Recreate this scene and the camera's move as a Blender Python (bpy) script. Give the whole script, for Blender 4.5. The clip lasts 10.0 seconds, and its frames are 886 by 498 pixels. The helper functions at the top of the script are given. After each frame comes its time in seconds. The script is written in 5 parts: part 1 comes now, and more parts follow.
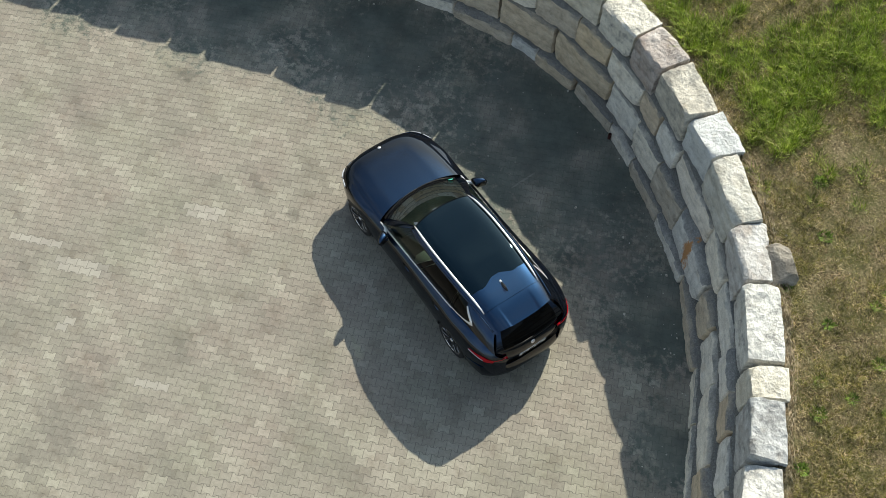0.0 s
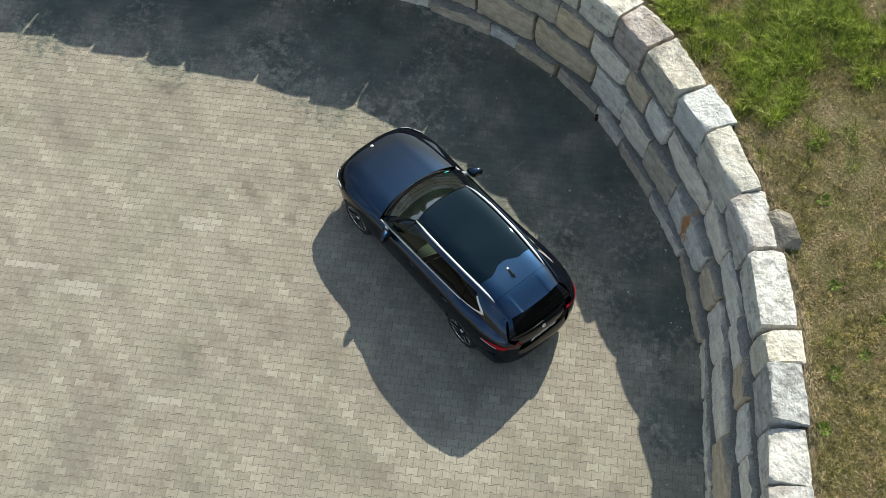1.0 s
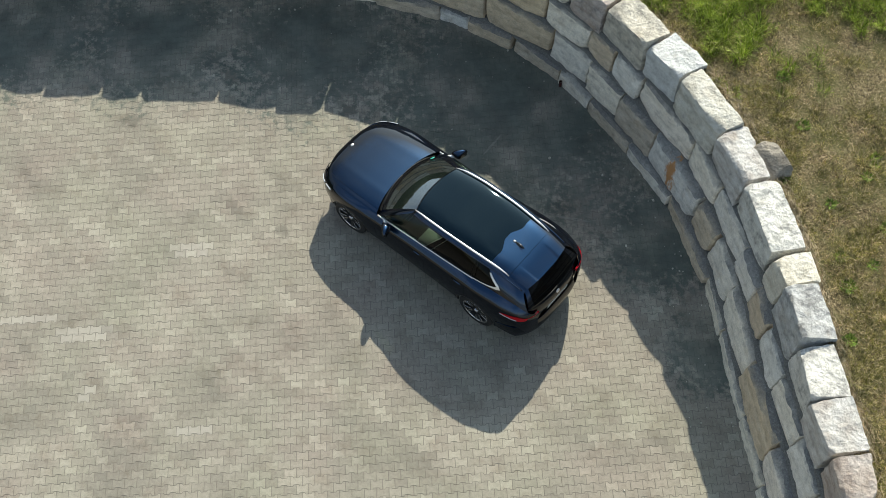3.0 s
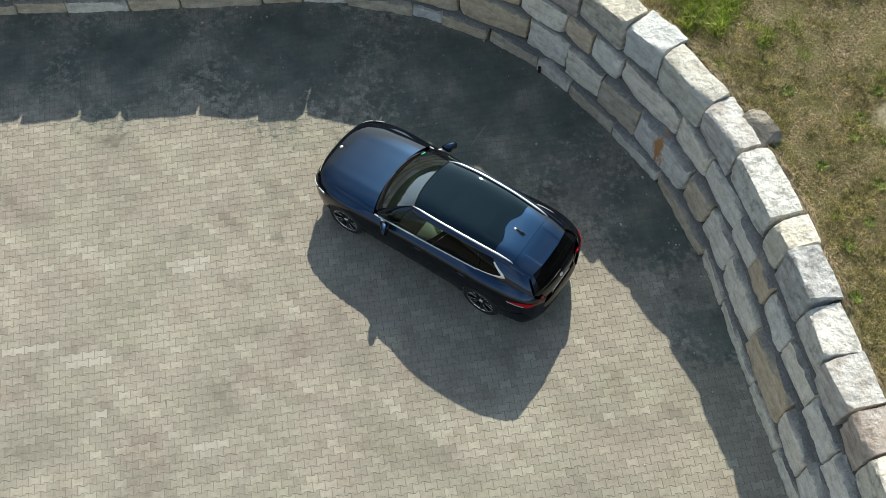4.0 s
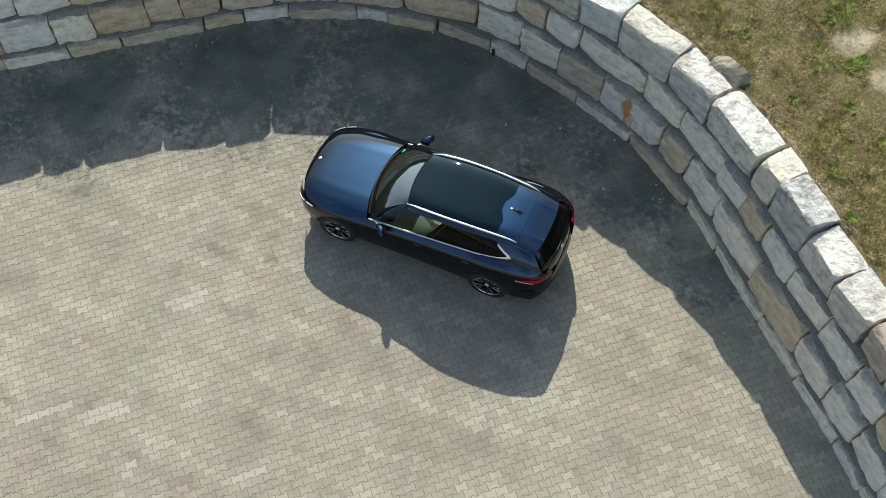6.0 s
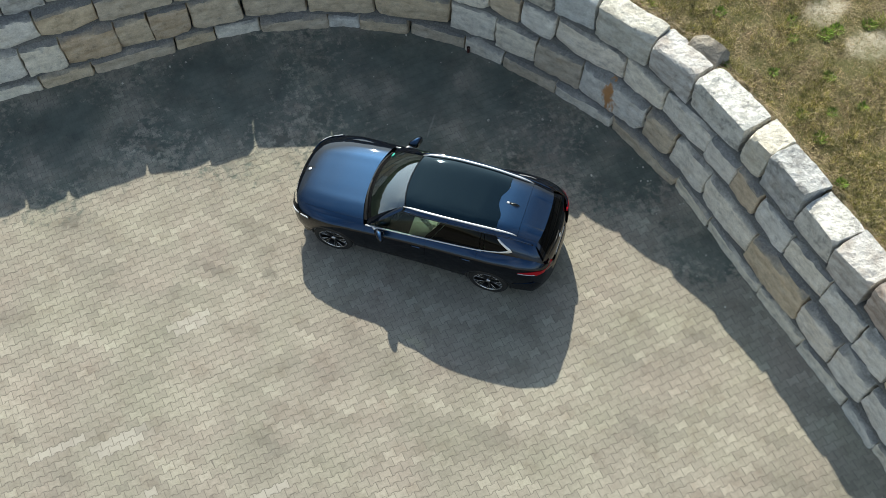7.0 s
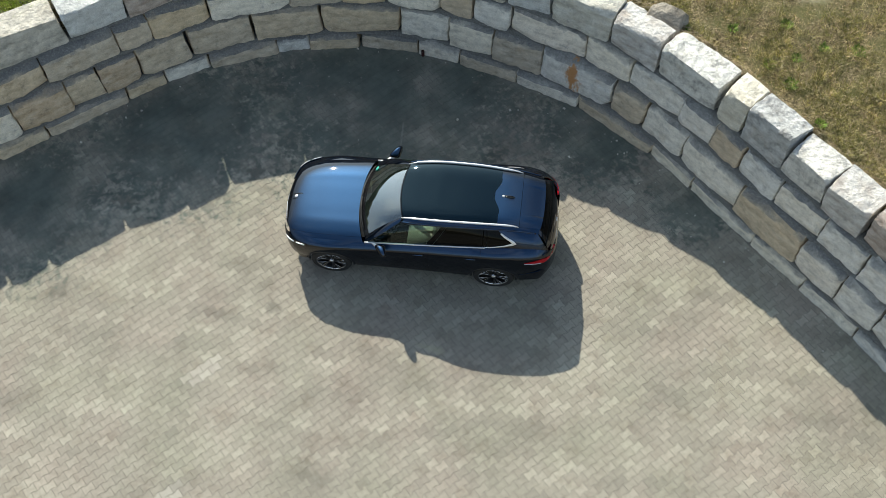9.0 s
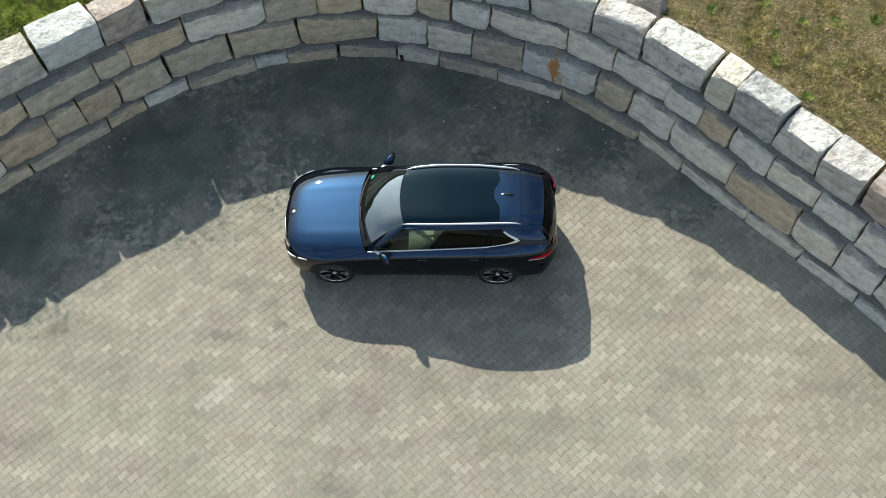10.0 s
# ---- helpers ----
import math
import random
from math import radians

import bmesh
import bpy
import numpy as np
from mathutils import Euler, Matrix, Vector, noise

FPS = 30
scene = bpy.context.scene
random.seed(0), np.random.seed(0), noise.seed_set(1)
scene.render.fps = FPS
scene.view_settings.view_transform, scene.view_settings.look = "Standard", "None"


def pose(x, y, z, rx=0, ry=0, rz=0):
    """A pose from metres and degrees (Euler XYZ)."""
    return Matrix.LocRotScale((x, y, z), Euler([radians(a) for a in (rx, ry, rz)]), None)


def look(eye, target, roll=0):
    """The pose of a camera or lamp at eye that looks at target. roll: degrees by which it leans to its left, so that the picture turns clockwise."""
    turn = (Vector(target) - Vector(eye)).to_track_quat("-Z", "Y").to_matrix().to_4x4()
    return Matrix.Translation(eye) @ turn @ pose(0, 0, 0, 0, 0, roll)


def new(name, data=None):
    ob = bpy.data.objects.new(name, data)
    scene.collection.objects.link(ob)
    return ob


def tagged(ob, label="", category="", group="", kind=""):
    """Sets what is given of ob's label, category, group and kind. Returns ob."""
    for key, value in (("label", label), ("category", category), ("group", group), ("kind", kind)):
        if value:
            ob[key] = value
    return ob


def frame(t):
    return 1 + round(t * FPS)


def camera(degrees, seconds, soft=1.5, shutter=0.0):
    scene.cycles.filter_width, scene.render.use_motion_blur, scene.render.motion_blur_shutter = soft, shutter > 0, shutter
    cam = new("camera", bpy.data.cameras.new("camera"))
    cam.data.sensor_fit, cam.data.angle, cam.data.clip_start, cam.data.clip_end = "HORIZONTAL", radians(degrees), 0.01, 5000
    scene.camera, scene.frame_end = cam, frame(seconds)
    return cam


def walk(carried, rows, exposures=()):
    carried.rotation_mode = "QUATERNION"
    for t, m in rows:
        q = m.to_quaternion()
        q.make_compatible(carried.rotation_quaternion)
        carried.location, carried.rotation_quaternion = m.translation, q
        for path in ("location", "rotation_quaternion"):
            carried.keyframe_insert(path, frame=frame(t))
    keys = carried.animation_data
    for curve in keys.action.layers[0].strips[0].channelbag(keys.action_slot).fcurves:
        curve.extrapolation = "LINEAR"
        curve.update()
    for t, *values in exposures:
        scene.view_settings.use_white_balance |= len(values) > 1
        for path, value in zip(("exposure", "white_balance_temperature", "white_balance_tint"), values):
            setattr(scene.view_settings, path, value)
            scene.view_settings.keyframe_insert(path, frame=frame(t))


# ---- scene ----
cam = camera(41.7, 10.0, soft=0.8)

PATH = [
    (0, (8.174, -5.455, 18.068), (7.359, -4.921, 16.321), -1.2),
    (0.5, (7.971, -5.818, 18.087), (7.179, -5.253, 16.339), -1.3),
    (1, (7.761, -6.177, 18.098), (6.997, -5.582, 16.348), -1.6),
    (1.5, (7.568, -6.496, 18.11), (6.829, -5.874, 16.359), -2.0),
    (2, (7.328, -6.871, 18.125), (6.618, -6.217, 16.373), -2.2),
    (2.5, (7.037, -7.254, 18.159), (6.362, -6.569, 16.406), -2.1),
    (4, (6.118, -8.163, 18.233), (5.548, -7.402, 16.473), -2.6),
    (4.5, (5.8, -8.421, 18.271), (5.265, -7.64, 16.509), -2.8),
    (5, (5.412, -8.693, 18.316), (4.919, -7.89, 16.552), -2.8),
    (5.5, (5.073, -8.932, 18.338), (4.617, -8.108, 16.573), -2.9),
    (7, (3.873, -9.506, 18.474), (3.543, -8.631, 16.706), -3.1),
    (7.5, (3.49, -9.613, 18.515), (3.198, -8.728, 16.746), -3.3),
    (8, (3.017, -9.749, 18.534), (2.768, -8.85, 16.764), -3.3),
    (8.5, (2.609, -9.823, 18.558), (2.399, -8.916, 16.788), -3.4),
    (9, (2.108, -9.884, 18.577), (1.951, -8.968, 16.806), -3.2),
    (9.5, (1.649, -9.897, 18.633), (1.536, -8.979, 16.86), -3.2),
    (10, (1.146, -9.889, 18.684), (1.08, -8.97, 16.908), -3.2),
]
walk(cam, [(t, look(eye, target, roll)) for t, eye, target, roll in PATH], [(0, 0.45, 6850, 6), (10, 0.59, 6720, 6)])

# ---- world, sun ----
SUN_TO = Vector((-0.427, 0.904, 0.0)).normalized()
SUN_ELEV = radians(36.4)
world = bpy.data.worlds.new("sky")
scene.world = world
world.use_nodes = True
wn = world.node_tree
sky = wn.nodes.new("ShaderNodeTexSky")
sky.sky_type = 'NISHITA'
sky.sun_disc = False
sky.sun_elevation = SUN_ELEV
sky.sun_rotation = math.atan2(SUN_TO.x, SUN_TO.y)
sky.air_density = 1.0
sky.dust_density = 0.2
# thin fair-weather cloud over the whole sky
sky_co = wn.nodes.new("ShaderNodeTexCoord")
cloud_noise = wn.nodes.new("ShaderNodeTexNoise")
cloud_noise.inputs["Scale"].default_value, cloud_noise.inputs["Detail"].default_value = 2.6, 7.0
cloud_noise.inputs["Roughness"].default_value = 0.62
wn.links.new(sky_co.outputs["Generated"], cloud_noise.inputs["Vector"])
cloud_ramp = wn.nodes.new("ShaderNodeValToRGB")
cloud_ramp.color_ramp.elements[0].position, cloud_ramp.color_ramp.elements[1].position = 0.46, 0.66
wn.links.new(cloud_noise.outputs[0], cloud_ramp.inputs[0])
cloud_mix = wn.nodes.new("ShaderNodeMix")
cloud_mix.data_type = 'RGBA'
wn.links.new(cloud_ramp.outputs[0], cloud_mix.inputs[0])
wn.links.new(sky.outputs[0], cloud_mix.inputs[6])
cloud_mix.inputs[7].default_value = (4.6, 5.6, 7.0, 1)
# the bright glow that haze and thin cloud make under the sun
halo_dot = wn.nodes.new("ShaderNodeVectorMath")
halo_dot.operation = 'DOT_PRODUCT'
wn.links.new(sky_co.outputs["Generated"], halo_dot.inputs[0])
GLOW_ELEV = radians(22)
halo_dot.inputs[1].default_value = (SUN_TO.x * math.cos(GLOW_ELEV), SUN_TO.y * math.cos(GLOW_ELEV), math.sin(GLOW_ELEV))
halo_pow = wn.nodes.new("ShaderNodeMath")
halo_pow.operation, halo_pow.use_clamp = 'POWER', True
wn.links.new(halo_dot.outputs["Value"], halo_pow.inputs[0])
halo_pow.inputs[1].default_value = 7.0
halo_add = wn.nodes.new("ShaderNodeMix")
halo_add.data_type, halo_add.blend_type = 'RGBA', 'ADD'
wn.links.new(halo_pow.outputs[0], halo_add.inputs[0])
wn.links.new(cloud_mix.outputs[2], halo_add.inputs[6])
halo_add.inputs[7].default_value = (19.0, 21.9, 23.8, 1)
# haze that whitens the sky towards the horizon
sky_xyz = wn.nodes.new("ShaderNodeSeparateXYZ")
wn.links.new(sky_co.outputs["Generated"], sky_xyz.inputs[0])
haze_low = wn.nodes.new("ShaderNodeMath")
haze_low.operation, haze_low.use_clamp = 'SUBTRACT', True
haze_low.inputs[0].default_value = 1.0
wn.links.new(sky_xyz.outputs[2], haze_low.inputs[1])
haze_pow = wn.nodes.new("ShaderNodeMath")
haze_pow.operation = 'POWER'
wn.links.new(haze_low.outputs[0], haze_pow.inputs[0])
haze_pow.inputs[1].default_value = 1.3
haze_add = wn.nodes.new("ShaderNodeMix")
haze_add.data_type, haze_add.blend_type = 'RGBA', 'ADD'
wn.links.new(haze_pow.outputs[0], haze_add.inputs[0])
wn.links.new(halo_add.outputs[2], haze_add.inputs[6])
haze_add.inputs[7].default_value = (1.0, 1.1, 1.2, 1)
wn.links.new(haze_add.outputs[2], wn.nodes["Background"].inputs[0])
wn.nodes["Background"].inputs[1].default_value = 0.080
sun_data = bpy.data.lights.new("sun", 'SUN')
sun_data.energy = 4.5
sun_data.angle = radians(0.53)
sun_data.color = (1.0, 0.94, 0.83)
sun = new("sun", sun_data)
to_sun = Vector((SUN_TO.x * math.cos(SUN_ELEV), SUN_TO.y * math.cos(SUN_ELEV), math.sin(SUN_ELEV)))
sun.matrix_world = look(to_sun * 60, (0, 0, 0))


# ---- material helpers ----
class Mat:
    """A small wrapper to write node materials in few lines."""

    def __init__(self, name):
        self.m = bpy.data.materials.new(name)
        self.m.use_nodes = True
        self.t = self.m.node_tree
        self.b = self.t.nodes["Principled BSDF"]

    def node(self, kind, **kw):
        n = self.t.nodes.new(kind)
        for k, v in kw.items():
            n.inputs[k].default_value = v
        return n

    def link(self, a, b):
        self.t.links.new(a, b)

    def put(self, **kw):
        for k, v in kw.items():
            self.b.inputs[k.replace("_", " ")].default_value = v
        return self

    def coords(self, world_space=True):
        if world_space:
            return self.node("ShaderNodeNewGeometry").outputs["Position"]
        return self.node("ShaderNodeTexCoord").outputs["Object"]

    def noise(self, co, scale, detail=4.0, rough=0.55, stretch=None, turn=0.0):
        if stretch or turn:
            mp = self.node("ShaderNodeMapping")
            mp.inputs["Rotation"].default_value = (0, 0, turn)
            mp.inputs["Scale"].default_value = stretch or (1, 1, 1)
            self.link(co, mp.inputs[0])
            co = mp.outputs[0]
        n = self.node("ShaderNodeTexNoise", Scale=scale, Detail=detail, Roughness=rough)
        self.link(co, n.inputs["Vector"])
        return n.outputs[0]

    def ramp(self, fac, stops, mode='LINEAR'):
        r = self.node("ShaderNodeValToRGB")
        r.color_ramp.interpolation = mode
        el = r.color_ramp.elements
        while len(el) < len(stops):
            el.new(0.5)
        for e, (p, c) in zip(el, stops):
            e.position = p
            e.color = (*c, 1) if len(c) == 3 else c
        self.link(fac, r.inputs[0])
        return r.outputs[0]

    def mix(self, a, b, fac, mode='MIX'):
        n = self.t.nodes.new("ShaderNodeMix")
        n.data_type = 'RGBA'
        n.blend_type = mode
        for sock, v in ((n.inputs[0], fac), (n.inputs[6], a), (n.inputs[7], b)):
            if isinstance(v, (int, float)):
                sock.default_value = v
            elif isinstance(v, tuple):
                sock.default_value = (*v, 1)
            else:
                self.link(v, sock)
        return n.outputs[2]

    def calc(self, op, a, b=0.0, clamp=False):
        n = self.node("ShaderNodeMath")
        n.operation = op
        n.use_clamp = clamp
        for sock, v in ((n.inputs[0], a), (n.inputs[1], b)):
            if isinstance(v, (int, float)):
                sock.default_value = v
            else:
                self.link(v, sock)
        return n.outputs[0]

    def spot(self, co, x, y, r, fuzz):
        """A blot round a place on the ground, 1 inside and 0 outside, with a ragged edge."""
        sub = self.node("ShaderNodeVectorMath")
        sub.operation = 'DISTANCE'
        self.link(co, sub.inputs[0])
        sub.inputs[1].default_value = (x, y, 0)
        d = self.calc('ADD', sub.outputs["Value"], self.calc('MULTIPLY', fuzz, r * 1.1))
        mr = self.node("ShaderNodeMapRange")
        mr.interpolation_type = 'SMOOTHSTEP'
        self.link(d, mr.inputs[0])
        mr.inputs[1].default_value, mr.inputs[2].default_value = r * 1.0, r * 1.9
        mr.inputs[3].default_value, mr.inputs[4].default_value = 1.0, 0.0
        return mr.outputs[0]

    def streak(self, co, x, y, turn, long, wide, fuzz):
        """A blot drawn out into a streak of that length and width."""
        sub = self.node("ShaderNodeVectorMath")
        sub.operation = 'SUBTRACT'
        self.link(co, sub.inputs[0])
        sub.inputs[1].default_value = (x, y, 0)
        spin, squeeze = self.node("ShaderNodeMapping"), self.node("ShaderNodeMapping")
        spin.inputs["Rotation"].default_value = (0, 0, -turn)
        squeeze.inputs["Scale"].default_value = (1 / long, 1 / wide, 0)
        self.link(sub.outputs[0], spin.inputs[0])
        self.link(spin.outputs[0], squeeze.inputs[0])
        return self.spot(squeeze.outputs[0], 0, 0, 0.32, fuzz)

    def color(self, sock):
        self.link(sock, self.b.inputs["Base Color"])
        return self

    def rough(self, sock):
        self.link(sock, self.b.inputs["Roughness"])
        return self

    def bump(self, height, strength=0.3, dist=0.01):
        n = self.node("ShaderNodeBump", Strength=strength, Distance=dist)
        self.link(height, n.inputs["Height"])
        self.link(n.outputs[0], self.b.inputs["Normal"])
        return self


def plain(name, col, rough=0.5, metal=0.0, **kw):
    m = Mat(name)
    m.put(Base_Color=(*col, 1), Roughness=rough, Metallic=metal, **kw)
    return m.m


# ---- materials ----
ROW_TURN = radians(43.4)


def silt_and_shade(m, co, base, fuzz):
    """Dark green-grey silt that the rain leaves on the low ground at the wall's foot, in drifts, with the wall's shade
    painted into it.
    """
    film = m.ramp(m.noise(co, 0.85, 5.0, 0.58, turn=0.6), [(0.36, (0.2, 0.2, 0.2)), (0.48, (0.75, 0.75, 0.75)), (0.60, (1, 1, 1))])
    shade_reach = m.calc('MAXIMUM', m.calc('MAXIMUM', m.spot(co, -0.9, 3.3, 1.9, fuzz), m.calc('MAXIMUM', m.spot(co, 3.0, 2.5, 0.75, fuzz), m.spot(co, 4.9, 1.15, 0.50, fuzz))), m.spot(co, -4.8, 1.8, 1.2, fuzz))
    # more blots westwards, darkening the paving within the wall's shadow
    shade_reach = m.calc('MAXIMUM', shade_reach, m.calc('MAXIMUM', m.spot(co, -7.3, -0.2, 1.0, fuzz), m.spot(co, -9.6, -1.7, 1.1, fuzz)))
    # silt tone pushed to blue-green to carry the shadow's tint
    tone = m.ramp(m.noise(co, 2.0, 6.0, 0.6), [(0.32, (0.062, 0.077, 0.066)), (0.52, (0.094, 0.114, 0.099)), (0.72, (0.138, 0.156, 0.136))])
    return m.mix(base, tone, m.calc('MULTIPLY', film, m.calc('MULTIPLY', shade_reach, 0.93)))


def paver_material(name, per_object):
    m = Mat(name)
    co = m.coords()
    # where the block lies, so that each one takes one tone from its batch
    if per_object:
        info = m.node("ShaderNodeObjectInfo")
        rnd, block = info.outputs["Random"], info.outputs["Location"]
    else:
        rnd = m.node("ShaderNodeNewGeometry").outputs["Random Per Island"]
        at = m.node("ShaderNodeAttribute")
        at.attribute_name = "block"
        block = at.outputs["Vector"]
    batch = m.noise(block, 1.0, 4.0, 0.60, stretch=(0.50, 2.6, 1), turn=-ROW_TURN)
    pick = m.calc('ADD', m.calc('MULTIPLY', rnd, 0.15), m.calc('ADD', m.calc('MULTIPLY', batch, 0.72), 0.080))
    base = m.ramp(pick, [(0.28, (0.250, 0.235, 0.214)), (0.42, (0.318, 0.298, 0.268)), (0.54, (0.360, 0.338, 0.302)),
                         (0.63, (0.418, 0.396, 0.354)), (0.78, (0.480, 0.460, 0.412))])
    hue = m.noise(block, 0.7, 3.0, 0.55)
    tint = m.ramp(hue, [(0.34, (1.030, 0.980, 0.972)), (0.47, (1.0, 0.995, 0.975)), (0.56, (0.985, 1.0, 0.960)), (0.68, (0.968, 1.008, 0.935))])
    base = m.mix(base, tint, 0.9, 'MULTIPLY')
    cloud = m.ramp(m.noise(co, 0.45, 5.0, 0.6), [(0.30, (0.80, 0.80, 0.80)), (0.50, (0.98, 0.98, 0.98)), (0.7, (1.06, 1.06, 1.06))])
    base = m.mix(base, cloud, 1.0, 'MULTIPLY')
    grain = m.ramp(m.noise(co, 140.0, 3.0, 0.7), [(0.3, (0.80, 0.80, 0.80)), (0.7, (1.13, 1.13, 1.13))])
    base = m.mix(base, grain, 1.0, 'MULTIPLY')
    worn = m.ramp(m.noise(co, 14.0, 6.0, 0.7), [(0.34, (0.84, 0.84, 0.83)), (0.55, (1.0, 1.0, 1.0)), (0.72, (1.07, 1.07, 1.06))])
    base = m.mix(base, worn, 1.0, 'MULTIPLY')
    grime = m.ramp(m.noise(co, 1.9, 9.0, 0.72), [(0.33, (0.80, 0.755, 0.72)), (0.47, (0.97, 0.96, 0.94)), (0.58, (1.02, 1.02, 1.0)), (0.70, (1.06, 1.05, 1.0))])
    base = m.mix(base, grime, 1.0, 'MULTIPLY')
    base = m.mix(base, (0.86, 0.855, 0.822), 1.0, 'MULTIPLY')
    fuzz = m.calc('SUBTRACT', m.noise(co, 6.5, 6.0, 0.68), 0.5)
    fuzz = m.calc('MULTIPLY', fuzz, 4.2)
    stain = None
    for x, y, r, k in STAINS:
        s = m.calc('MULTIPLY', m.spot(co, x, y, r, fuzz), k)
        stain = s if stain is None else m.calc('MAXIMUM', stain, s)
    base = m.mix(base, (0.06, 0.058, 0.05), stain)
    # silt at the wall's foot, with painted shade in its colour
    base = silt_and_shade(m, co, base, fuzz)
    # pale scuffs where something was dragged
    for x, y, turn, long, wide in SCUFFS:
        base = m.mix(base, (0.30, 0.285, 0.25), m.calc('MULTIPLY', m.streak(co, x, y, turn, long, wide, m.calc('MULTIPLY', fuzz, 0.35)), 0.42))
    # rows of paler, newer blocks
    for x, y, long, wide in PALE_ROWS:
        base = m.mix(base, (0.430, 0.408, 0.362), m.calc('MULTIPLY', m.streak(block, x, y, ROW_TURN, long, wide, m.calc('MULTIPLY', fuzz, 0.16)), 0.45))
    m.color(base)
    m.rough(m.calc('ADD', m.calc('MULTIPLY', m.noise(co, 30.0), 0.2), 0.72))
    m.bump(m.noise(co, 170.0, 3.0, 0.7), 0.35, 0.003)
    return m.m


# rows of pale blocks: x, y, length, width
PALE_ROWS = [(-4.50, -5.82, 1.15, 0.16), (-3.60, -5.42, 1.10, 0.30), (-0.90, -5.45, 0.70, 0.16), (-2.75, -6.1, 0.3, 0.30), (-3.35, -3.05, 0.8, 0.3)]
# scuffs on the paving: x, y, turn, length, width
SCUFFS = [(0.04, 1.99, -0.86, 0.75, 0.05), (-0.61, 2.08, -1.53, 0.55, 0.045), (1.5, 1.75, 0.5, 0.6, 0.05)]
# oil and tyre blots on the paving: x, y, radius, strength
STAINS = [(-2.39, -1.76, 0.09, 0.40), (-6.26, -1.84, 0.11, 0.42), (-3.23, 0.96, 0.11, 0.62), (-3.98, 0.16, 0.10, 0.32),
          (-5.53, 0.12, 0.15, 0.42), (-2.68, 1.86, 0.20, 0.30), (-1.2, 2.7, 0.45, 0.28), (1.6, 2.2, 0.5, 0.25),
          (-0.99, -7.3, 0.35, 0.22), (-1.25, -6.6, 0.42, 0.16), (-3.25, -6.85, 0.40, 0.15), (-4.25, -6.15, 0.26, 0.13), (-4.2, 2.0, 0.4, 0.22), (2.9, 1.4, 0.35, 0.25)]
MAT_PAVER = paver_material("paver_concrete", False)
MAT_PAVER_SINGLE = paver_material("paver_concrete_single", True)

m = Mat("joint_sand")
co = m.coords()
sand = m.ramp(m.noise(co, 60.0, 4.0, 0.7), [(0.3, (0.120, 0.111, 0.093)), (0.7, (0.205, 0.190, 0.162))])
fuzz = m.calc('MULTIPLY', m.calc('SUBTRACT', m.noise(co, 6.5, 6.0, 0.68), 0.5), 4.2)
m.color(silt_and_shade(m, co, sand, fuzz)).put(Roughness=0.95)
MAT_SAND = m.m


